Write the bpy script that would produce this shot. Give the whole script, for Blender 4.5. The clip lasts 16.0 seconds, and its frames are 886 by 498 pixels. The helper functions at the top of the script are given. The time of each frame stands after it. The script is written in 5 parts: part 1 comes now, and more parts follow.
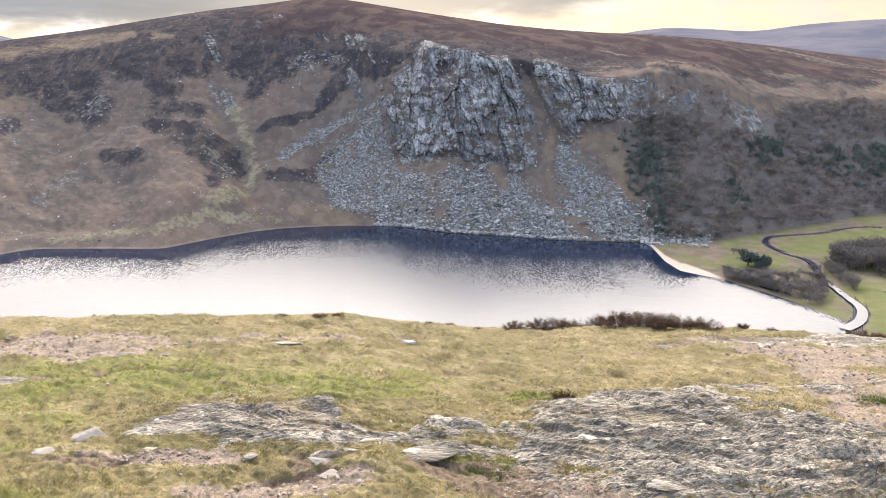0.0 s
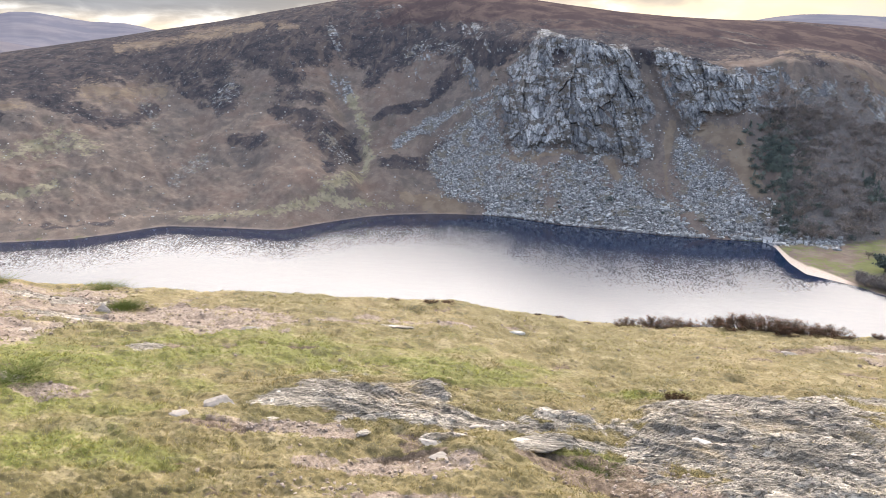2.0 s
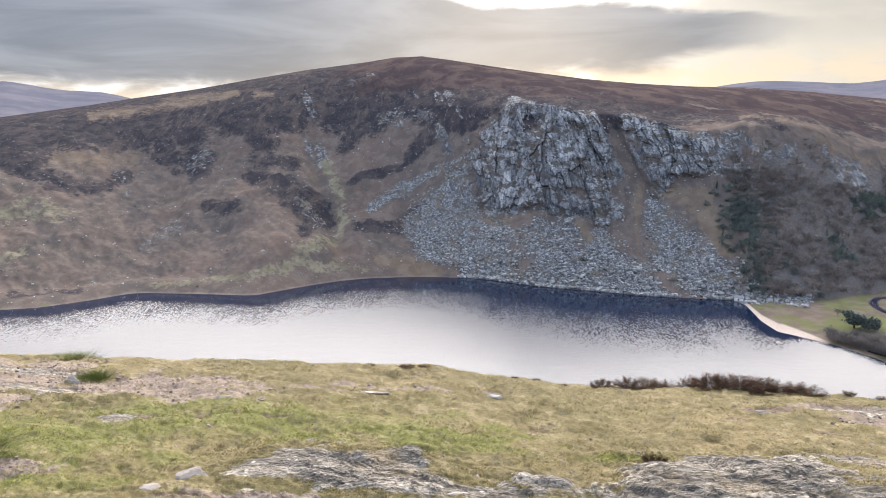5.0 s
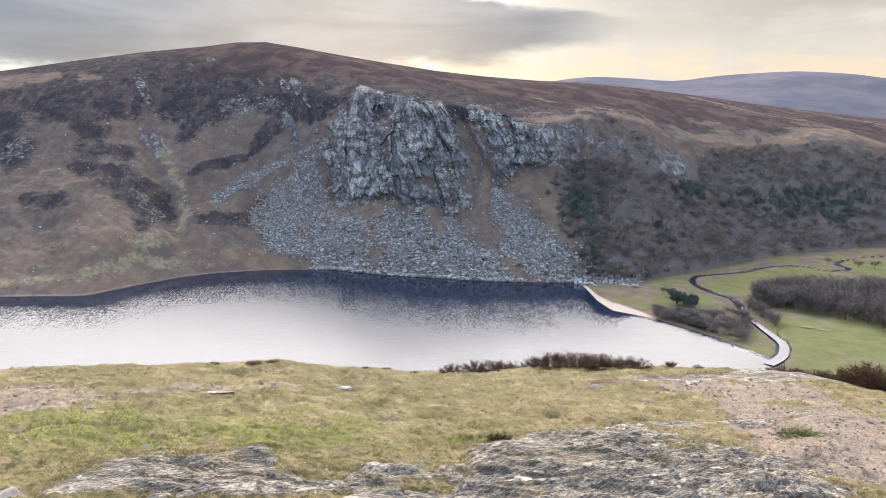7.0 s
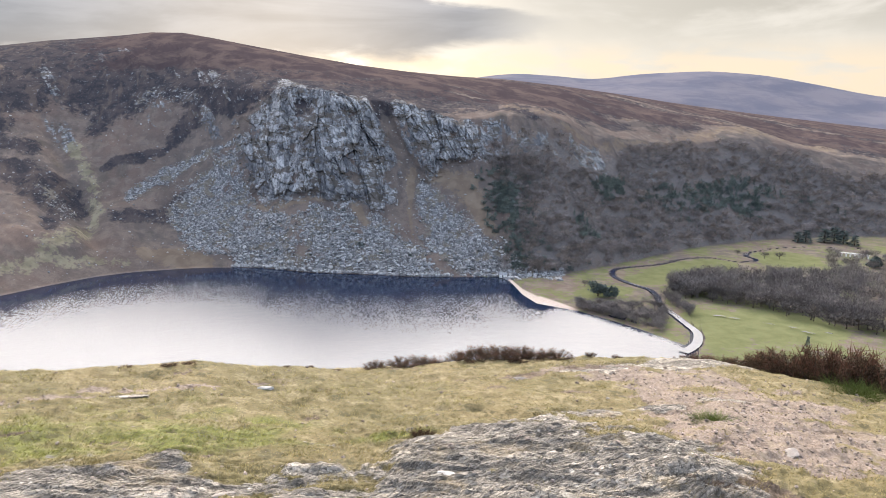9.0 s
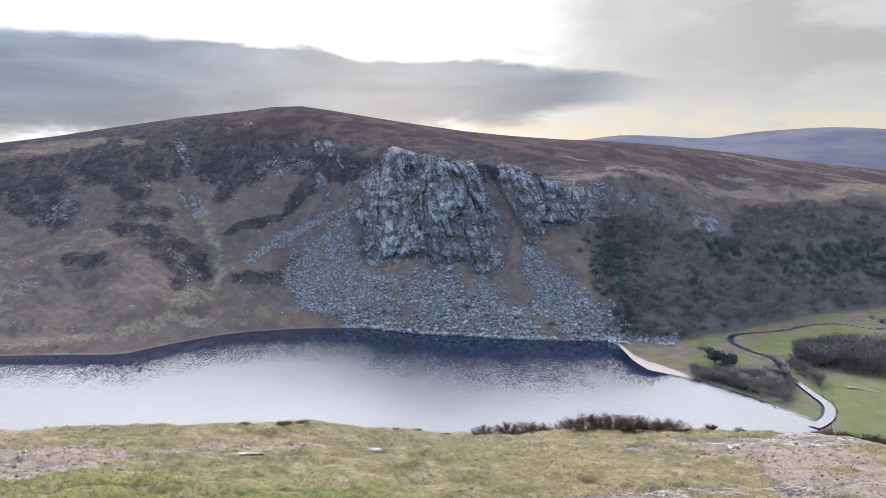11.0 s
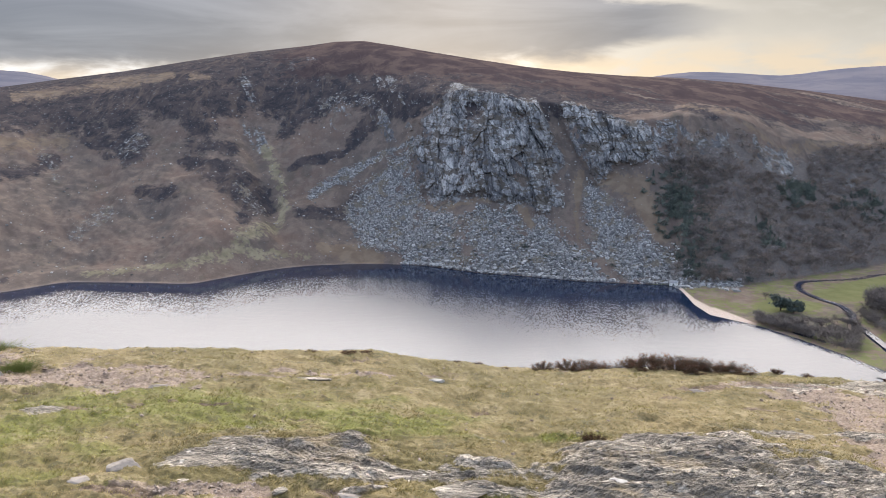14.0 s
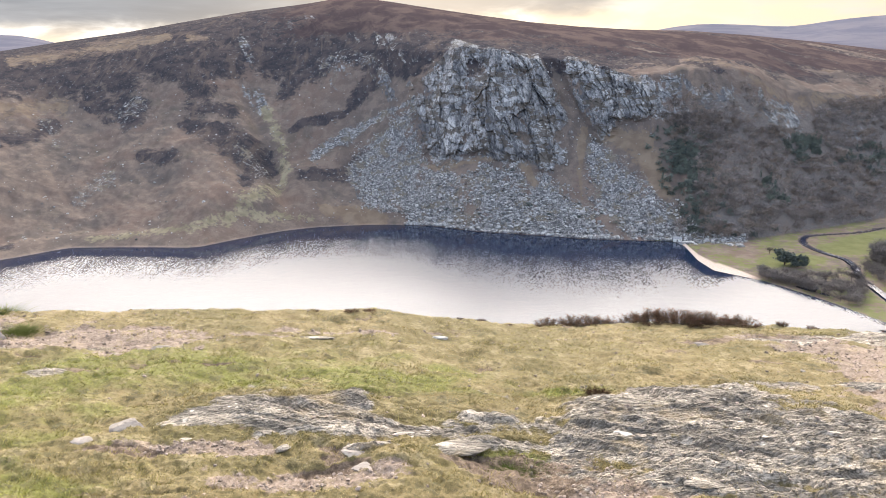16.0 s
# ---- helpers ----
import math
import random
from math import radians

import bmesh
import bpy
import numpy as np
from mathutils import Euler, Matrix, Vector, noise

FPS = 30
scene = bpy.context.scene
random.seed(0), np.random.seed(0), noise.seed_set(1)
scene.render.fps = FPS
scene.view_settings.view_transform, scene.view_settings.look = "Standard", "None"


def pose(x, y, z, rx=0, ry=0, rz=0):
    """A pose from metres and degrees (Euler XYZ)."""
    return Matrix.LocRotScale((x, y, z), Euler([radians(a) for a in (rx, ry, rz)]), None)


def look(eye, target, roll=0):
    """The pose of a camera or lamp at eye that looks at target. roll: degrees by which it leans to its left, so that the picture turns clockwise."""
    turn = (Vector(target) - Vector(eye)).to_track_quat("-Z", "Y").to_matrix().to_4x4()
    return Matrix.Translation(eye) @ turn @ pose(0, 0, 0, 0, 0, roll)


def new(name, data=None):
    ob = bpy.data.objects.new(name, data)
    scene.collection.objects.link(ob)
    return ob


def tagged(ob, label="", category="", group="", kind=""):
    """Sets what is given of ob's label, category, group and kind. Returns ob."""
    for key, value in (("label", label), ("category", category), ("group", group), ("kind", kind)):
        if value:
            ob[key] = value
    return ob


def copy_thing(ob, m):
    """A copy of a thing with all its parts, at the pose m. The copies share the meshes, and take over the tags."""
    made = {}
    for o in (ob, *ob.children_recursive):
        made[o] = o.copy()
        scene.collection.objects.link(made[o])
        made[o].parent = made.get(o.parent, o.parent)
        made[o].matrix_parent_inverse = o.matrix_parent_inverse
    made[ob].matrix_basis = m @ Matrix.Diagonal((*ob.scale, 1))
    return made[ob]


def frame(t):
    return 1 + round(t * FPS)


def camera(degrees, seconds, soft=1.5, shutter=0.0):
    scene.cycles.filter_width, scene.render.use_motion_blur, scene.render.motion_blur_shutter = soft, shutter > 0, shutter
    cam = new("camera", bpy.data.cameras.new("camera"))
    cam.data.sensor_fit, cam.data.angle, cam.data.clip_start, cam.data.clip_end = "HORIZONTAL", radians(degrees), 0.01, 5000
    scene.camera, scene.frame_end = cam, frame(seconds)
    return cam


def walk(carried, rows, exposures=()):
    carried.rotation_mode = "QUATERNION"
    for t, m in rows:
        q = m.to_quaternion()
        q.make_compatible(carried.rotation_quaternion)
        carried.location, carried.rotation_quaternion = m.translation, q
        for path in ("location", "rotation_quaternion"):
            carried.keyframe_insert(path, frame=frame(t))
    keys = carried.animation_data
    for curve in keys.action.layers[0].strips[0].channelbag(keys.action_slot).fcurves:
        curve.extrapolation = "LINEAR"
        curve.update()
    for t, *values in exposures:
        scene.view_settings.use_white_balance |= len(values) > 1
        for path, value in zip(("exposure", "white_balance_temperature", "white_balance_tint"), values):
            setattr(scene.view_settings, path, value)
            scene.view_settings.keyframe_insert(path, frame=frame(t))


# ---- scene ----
# The path: seconds, place in metres, then yaw, pitch and roll in degrees.
PATH = (
    (0.0, 0.000, 0.000, 1.600, -0.00, -13.60, 0.00),
    (0.5, -0.001, -0.006, 1.601, 0.81, -13.93, -0.04),
    (1.0, -0.016, -0.018, 1.600, 2.68, -14.41, -0.14),
    (1.5, -0.024, -0.025, 1.604, 5.57, -14.66, -0.21),
    (2.0, -0.042, -0.035, 1.609, 9.03, -14.43, -0.12),
    (2.5, -0.060, -0.053, 1.612, 11.88, -13.68, -0.02),
    (3.0, -0.070, -0.060, 1.618, 13.45, -12.59, 0.15),
    (3.2, -0.071, -0.057, 1.611, 13.59, -12.01, 0.35),
    (3.9, -0.068, -0.069, 1.618, 13.04, -10.52, 0.51),
    (4.6, -0.050, -0.086, 1.630, 9.46, -9.55, 0.36),
    (5.3, -0.033, -0.087, 1.636, 5.11, -9.31, 0.12),
    (5.5, -0.031, -0.081, 1.637, 4.01, -9.35, 0.05),
    (6.0, -0.021, -0.074, 1.634, 1.10, -9.52, -0.11),
    (6.5, -0.009, -0.064, 1.628, -1.97, -9.80, -0.30),
    (7.0, 0.008, -0.060, 1.627, -5.14, -10.11, -0.48),
    (7.5, 0.025, -0.053, 1.626, -7.97, -10.48, -0.75),
    (8.0, 0.036, -0.047, 1.625, -10.03, -10.76, -0.94),
    (8.2, 0.041, -0.045, 1.626, -10.61, -10.80, -1.03),
    (8.9, 0.046, -0.038, 1.621, -11.20, -10.51, -0.98),
    (9.6, 0.037, -0.033, 1.614, -8.94, -9.28, -0.56),
    (10.3, 0.024, -0.037, 1.617, -5.72, -7.43, -0.16),
    (10.5, 0.016, -0.041, 1.623, -4.79, -6.82, -0.08),
    (11.0, 0.013, -0.046, 1.630, -2.65, -5.40, 0.09),
    (11.5, 0.002, -0.069, 1.636, -0.83, -4.45, 0.04),
    (12.0, -0.008, -0.058, 1.629, 0.50, -4.22, -0.14),
    (12.5, -0.021, -0.053, 1.622, 1.36, -4.96, -0.40),
    (13.0, -0.026, -0.051, 1.615, 1.93, -6.43, -0.53),
    (13.5, -0.025, -0.051, 1.608, 2.26, -8.37, -0.56),
    (14.0, -0.033, -0.051, 1.603, 2.29, -10.40, -0.43),
    (14.5, -0.026, -0.019, 1.584, 2.24, -12.19, -0.26),
    (15.0, -0.022, 0.000, 1.569, 2.22, -13.42, -0.05),
    (15.5, -0.019, 0.021, 1.555, 2.26, -13.89, 0.19),
    (16.0, -0.017, 0.021, 1.559, 2.39, -13.66, 0.50),
)
EXPOSURES = (
    (0.0, 0.72, 6450, 10), (1.5, 0.7, 6400, 10), (3.2, 0.62, 6200, 10), (5.4, 0.48, 6150, 10), (6.5, 0.46, 6150, 10),
    (7.5, 0.58, 6200, 10), (8.2, 0.62, 6250, 10), (10.3, 0.46, 5850, 10), (11.0, 0.30, 5580, 10), (12.0, -0.2, 5600, 12),
    (12.6, -0.28, 5620, 12), (13.5, 0.08, 5780, 11), (14.2, 0.36, 6300, 10), (15.0, 0.62, 6400, 10), (16.0, 0.72, 6450, 10))
cam = camera(64.25, 16.0, soft=0.9)
walk(cam, [(t, pose(x, y, z, 90 + pitch, roll, yaw)) for t, x, y, z, yaw, pitch, roll in PATH], EXPOSURES)

EYE = 1.6          # height of the lens over the hilltop turf
LAKE = -168.4      # the lake's level

# ---- light ----
SUN_AZ, SUN_EL = -2.0, 15.0
sun = new("sun", bpy.data.lights.new("sun", "SUN"))
sun.data.energy, sun.data.angle, sun.data.color = 0.5, radians(24), (1.0, 0.94, 0.84)
sun_way = Vector((math.sin(radians(SUN_AZ)) * math.cos(radians(SUN_EL)), math.cos(radians(SUN_AZ)) * math.cos(radians(SUN_EL)), math.sin(radians(SUN_EL))))
sun.matrix_world = look(sun_way * 60, (0, 0, 0))


class Nodes:
    """Short hand for node trees: calls make a node and return its first output."""

    def __init__(self, tree):
        self.tree = tree
        tree.nodes.clear()

    def put(self, socket, value):
        if isinstance(value, bpy.types.NodeSocket):
            self.tree.links.new(value, socket)
        elif value is not None:
            socket.default_value = value

    def node(self, kind, **inputs):
        n = self.tree.nodes.new(kind)
        for key, value in inputs.items():
            self.put(n.inputs[key.replace("_", " ")], value)
        return n

    def math(self, op, a, b=None, c=None, clamp=False):
        n = self.tree.nodes.new("ShaderNodeMath")
        n.operation, n.use_clamp = op, clamp
        for i, v in enumerate((a, b, c)):
            self.put(n.inputs[i], v)
        return n.outputs[0]

    def ramp(self, v, a, b, lo=0.0, hi=1.0, smooth=True):
        n = self.tree.nodes.new("ShaderNodeMapRange")
        n.interpolation_type = "SMOOTHSTEP" if smooth else "LINEAR"
        for i, x in enumerate((v, a, b, lo, hi)):
            self.put(n.inputs[i], x)
        return n.outputs[0]

    def mix(self, f, a, b, blend="MIX"):
        n = self.tree.nodes.new("ShaderNodeMix")
        n.data_type, n.blend_type = "RGBA", blend
        self.put(n.inputs[0], f)
        for i, v in ((6, a), (7, b)):
            self.put(n.inputs[i], v if isinstance(v, bpy.types.NodeSocket) else (*v, 1.0))
        return n.outputs[2]

    def noise(self, vec, scale, detail=4.0, rough=0.55, distort=0.0):
        n = self.tree.nodes.new("ShaderNodeTexNoise")
        self.put(n.inputs["Vector"], vec)
        self.put(n.inputs["Scale"], scale)
        self.put(n.inputs["Detail"], detail)
        self.put(n.inputs["Roughness"], rough)
        self.put(n.inputs["Distortion"], distort)
        return n.outputs[0]

    def voronoi(self, vec, scale, feature="F1", out=0):
        n = self.tree.nodes.new("ShaderNodeTexVoronoi")
        n.feature = feature
        self.put(n.inputs["Vector"], vec)
        self.put(n.inputs["Scale"], scale)
        return n.outputs[out]

    def stretch(self, vec, sx, sy, sz, turn=(0, 0, 0)):
        n = self.tree.nodes.new("ShaderNodeMapping")
        self.put(n.inputs[0], vec)
        n.inputs["Rotation"].default_value = [radians(a) for a in turn]
        n.inputs["Scale"].default_value = (sx, sy, sz)
        return n.outputs[0]

    def coords(self, which="Object"):
        return self.tree.nodes.new("ShaderNodeTexCoord").outputs[which]

    def attr(self, name, out=2):
        n = self.tree.nodes.new("ShaderNodeAttribute")
        n.attribute_name = name
        return n.outputs[out]

    def random(self):
        return self.tree.nodes.new("ShaderNodeObjectInfo").outputs["Random"]

    def island(self):
        return self.tree.nodes.new("ShaderNodeNewGeometry").outputs["Random Per Island"]

    def bump(self, height, strength=0.5, dist=0.05, normal=None):
        n = self.tree.nodes.new("ShaderNodeBump")
        self.put(n.inputs["Height"], height)
        n.inputs["Strength"].default_value, n.inputs["Distance"].default_value = strength, dist
        if normal is not None:
            self.put(n.inputs["Normal"], normal)
        return n.outputs[0]

    def surface(self, color, rough=0.8, normal=None, spec=0.3, metal=0.0):
        n = self.tree.nodes.new("ShaderNodeBsdfPrincipled")
        self.put(n.inputs["Base Color"], color if isinstance(color, bpy.types.NodeSocket) else (*color, 1.0))
        self.put(n.inputs["Roughness"], rough)
        self.put(n.inputs["Metallic"], metal)
        self.put(n.inputs["Specular IOR Level"], spec)
        if normal is not None:
            self.put(n.inputs["Normal"], normal)
        out = self.tree.nodes.new("ShaderNodeOutputMaterial")
        self.tree.links.new(n.outputs[0], out.inputs[0])
        return n


# ---- sky: broken overcast, the sun behind thin cloud above the summit ----
world = bpy.data.worlds.new("sky")
scene.world = world
world.use_nodes = True
k = Nodes(world.node_tree)
d = k.coords("Generated")
sep = k.node("ShaderNodeSeparateXYZ", Vector=d)
dx, dy, dz = sep.outputs
az = k.math("MULTIPLY", k.math("ARCTAN2", dx, dy), 180 / math.pi)
el = k.math("MULTIPLY", k.math("ARCSINE", dz), 180 / math.pi)
polar = k.node("ShaderNodeCombineXYZ", X=k.math("MULTIPLY", az, 0.06), Y=k.math("MULTIPLY", el, 0.32)).outputs[0]
wisps = k.noise(polar, 1.0, 6, 0.55, 0.6)
lumps = k.noise(k.stretch(polar, 2.6, 1.6, 1), 1.3, 5, 0.55, 0.3)
tall = k.noise(k.stretch(d, 1.2, 1.2, 2.4), 2.0, 5, 0.55, 0.4)
sky_node = k.tree.nodes.new("ShaderNodeTexSky")
sky_node.sky_type, sky_node.sun_disc = "NISHITA", False
sky_node.sun_elevation, sky_node.sun_rotation = radians(SUN_EL), radians(SUN_AZ)
blue = k.mix(1.0, sky_node.outputs[0], (0.10, 0.10, 0.10), "MULTIPLY")
# the veil: thin cloud, brighter overhead and behind the viewer, with the low sun's glow ahead
front = k.ramp(dy, -0.25, 0.55)
veil = k.mix(front, (1.15, 1.42, 1.92), (0.60, 0.54, 0.46))
veil = k.mix(k.math("MULTIPLY", front, k.ramp(az, 16, -10)), veil, (1.00, 0.94, 0.87))
veil = k.mix(k.ramp(el, 25, 75), veil, (0.60, 0.59, 0.58))
veil = k.mix(k.ramp(tall, 0.44, 0.70), veil, k.mix(1.0, veil, (0.84, 0.845, 0.86), "MULTIPLY"))
puffs = k.noise(k.stretch(d, 1.0, 1.0, 2.2), 7.0, 6, 0.6, 0.5)
# higher up, thin cloud all aglow round the hidden sun
bright = k.math("MULTIPLY", k.ramp(k.math("ADD", el, k.math("MULTIPLY", k.math("SUBTRACT", puffs, 0.5), 4.0)), 17.0, 24), k.ramp(el, 56, 38))
bright = k.math("MULTIPLY", bright, k.ramp(dy, 0.35, 0.85))
veil = k.mix(bright, veil, (17.2, 15.5, 13.8))
gx = k.math("MULTIPLY", k.math("SUBTRACT", az, -2.5), 0.70)
gy = k.math("SUBTRACT", el, 15.0)
near_sun = k.math("SQRT", k.math("ADD", k.math("MULTIPLY", gx, gx), k.math("MULTIPLY", gy, gy)))
near_sun = k.math("ADD", near_sun, k.math("MULTIPLY", k.math("SUBTRACT", puffs, 0.5), 12.0))
glow = k.math("POWER", k.ramp(near_sun, 15.5, 0, smooth=False), 2.4)
veil = k.mix(glow, veil, (3.4, 3.1, 2.65))
# yellow gleam low along the horizon
low = k.math("MULTIPLY", k.ramp(el, 6.6, 4.2), k.ramp(lumps, 0.32, 0.56))
veil = k.mix(k.math("MULTIPLY", low, 0.85), veil, (0.70, 0.555, 0.395))
# greys to the right, then the long dark bank of cloud over the hill
side = k.math("MULTIPLY", k.ramp(az, 10, 33), k.ramp(k.math("ADD", k.math("MULTIPLY", wisps, 0.6), k.math("MULTIPLY", puffs, 0.4)), 0.40, 0.57))
side = k.math("MULTIPLY", side, k.math("MULTIPLY", k.ramp(el, 28, 16), k.ramp(glow, 0.30, 0.02)))
side = k.math("MULTIPLY", side, k.ramp(el, 4.5, 8.5))
veil = k.mix(k.math("MULTIPLY", side, 0.95), veil, (0.43, 0.385, 0.32))
wob = k.math("MULTIPLY", k.math("SUBTRACT", lumps, 0.5), 2.6)
wob = k.math("ADD", wob, k.math("MULTIPLY", k.math("SUBTRACT", wisps, 0.5), 1.6))
ew = k.math("ADD", el, wob)
top = k.math("ADD", k.math("ADD", k.ramp(az, -9.5, -3.5, 10.65, 9.75), k.ramp(az, 5, 20, 0.0, -1.9, smooth=False)), k.ramp(az, -24, -40, 0.0, -0.8))
bottom = k.math("ADD", k.ramp(az, -24, 10, 4.0, 5.3, smooth=False), k.ramp(az, 10, 19, 0.0, 2.0, smooth=False))
t0 = k.math("SUBTRACT", k.math("ADD", el, k.math("MULTIPLY", wob, 0.55)), top)
b0 = k.math("SUBTRACT", ew, bottom)
bank = k.math("MULTIPLY", k.ramp(t0, 0.22, -0.42), k.ramp(b0, -1.3, 0.4))
bank = k.math("MULTIPLY", bank, k.ramp(az, 22, 12))
bank = k.math("MULTIPLY", bank, k.ramp(k.math("ABSOLUTE", az), 80, 45))
dark = k.mix(k.ramp(wisps, 0.35, 0.68), (0.120, 0.134, 0.175), (0.235, 0.245, 0.285))
veil = k.mix(k.math("MULTIPLY", bank, 0.94), veil, dark)
# two thin grey wisps above the bank
for wisp_az, wisp_el, long, slope in ((7.6, 10.4, 3.6, -0.21), (-16.5, 13.9, 4.8, -0.09)):
    wx = k.math("SUBTRACT", az, wisp_az)
    wy = k.math("MULTIPLY", k.math("SUBTRACT", k.math("SUBTRACT", el, wisp_el), k.math("MULTIPLY", wx, slope)), 2.2)
    far_off = k.math("ADD", k.math("POWER", k.math("DIVIDE", wx, long), 2.0), k.math("POWER", k.math("ADD", wy, k.math("MULTIPLY", wob, 0.8)), 2.0))
    veil = k.mix(k.ramp(far_off, 1.2, 0.1, 0.0, 0.55), veil, (0.52, 0.47, 0.43))
total = k.mix(0.93, blue, veil)
back = k.node("ShaderNodeBackground", Color=total, Strength=1.0)
k.tree.links.new(back.outputs[0], k.tree.nodes.new("ShaderNodeOutputWorld").inputs[0])


# ---- noise and meshes ----
def lattice(ix, iy, seed):
    h = (ix.astype(np.int64) * 374761393 + iy.astype(np.int64) * 668265263 + seed * 974634777) & 0xFFFFFFFF
    h = ((h ^ (h >> 13)) * 1274126177) & 0xFFFFFFFF
    h = h ^ (h >> 16)
    return (h & 0xFFFF) / 65535.0


def value_noise(x, y, seed=0):
    ix, iy = np.floor(x), np.floor(y)
    fx, fy = x - ix, y - iy
    fx, fy = fx * fx * fx * (fx * (6 * fx - 15) + 10), fy * fy * fy * (fy * (6 * fy - 15) + 10)
    a, b = lattice(ix, iy, seed), lattice(ix + 1, iy, seed)
    c, e = lattice(ix, iy + 1, seed), lattice(ix + 1, iy + 1, seed)
    return (a + (b - a) * fx) * (1 - fy) + (c + (e - c) * fx) * fy


def fbm(x, y, octaves=4, seed=0, gain=0.5):
    """Fractal noise about 0, within about -1 to 1."""
    total, amp, norm = 0.0, 1.0, 0.0
    for o in range(octaves):
        cs, sn = math.cos(0.6 * o), math.sin(0.6 * o)
        total = total + amp * (2 * value_noise((x * cs - y * sn) * 2 ** o + 17.3 * o, (x * sn + y * cs) * 2 ** o + 9.1 * o, seed + o) - 1)
        norm, amp = norm + amp, amp * gain
    return total / norm * 1.6


def ridged(x, y, octaves=4, seed=0):
    return 1 - np.abs(fbm(x, y, octaves, seed)) * 2


def step(x, a, b):
    t = np.clip((x - a) / (b - a), 0, 1)
    return t * t * (3 - 2 * t)


def curve(x, knots, values):
    """A smooth curve through the knots."""
    return np.interp(x, knots, values) * 0.5 + 0.25 * (np.interp(x - 1.2, knots, values) + np.interp(x + 1.2, knots, values))


def mesh_from(name, verts, faces, material=None, smooth=True):
    """verts: array n x 3; faces: array m x 3 or m x 4."""
    me = bpy.data.meshes.new(name)
    verts, faces = np.asarray(verts, np.float32), np.asarray(faces, np.int32)
    n = faces.shape[1]
    me.vertices.add(len(verts))
    me.vertices.foreach_set("co", verts.ravel())
    me.loops.add(faces.size)
    me.loops.foreach_set("vertex_index", faces.ravel())
    me.polygons.add(len(faces))
    me.polygons.foreach_set("loop_start", np.arange(0, faces.size, n, dtype=np.int32))
    me.polygons.foreach_set("loop_total", np.full(len(faces), n, np.int32))
    me.polygons.foreach_set("use_smooth", np.full(len(faces), smooth, bool))
    me.update(calc_edges=True)
    me.validate()
    if material:
        me.materials.append(material)
    return me


def masks_on(me, name, columns):
    a = me.attributes.new(name, "FLOAT_COLOR", "POINT")
    data = np.ones((len(me.vertices), 4), np.float32)
    for i, c in enumerate(columns):
        data[:, i] = np.clip(c, 0, 1).ravel()
    a.data.foreach_set("color", data.ravel())


def grid_faces(rows, cols):
    i = np.arange(rows * cols).reshape(rows, cols)
    return np.stack([i[:-1, :-1], i[:-1, 1:], i[1:, 1:], i[1:, :-1]], -1).reshape(-1, 4)


def part(name, me, parent=None, label="", material=None):
    if isinstance(me, bmesh.types.BMesh):
        bm, me = me, bpy.data.meshes.new(name)
        bm.to_mesh(me)
        bm.free()
        if material:
            me.materials.append(material)
    ob = new(name, me)
    ob.parent = parent
    return tagged(ob, label)


def material(name):
    m = bpy.data.materials.new(name)
    m.use_nodes = True
    return m, Nodes(m.node_tree)


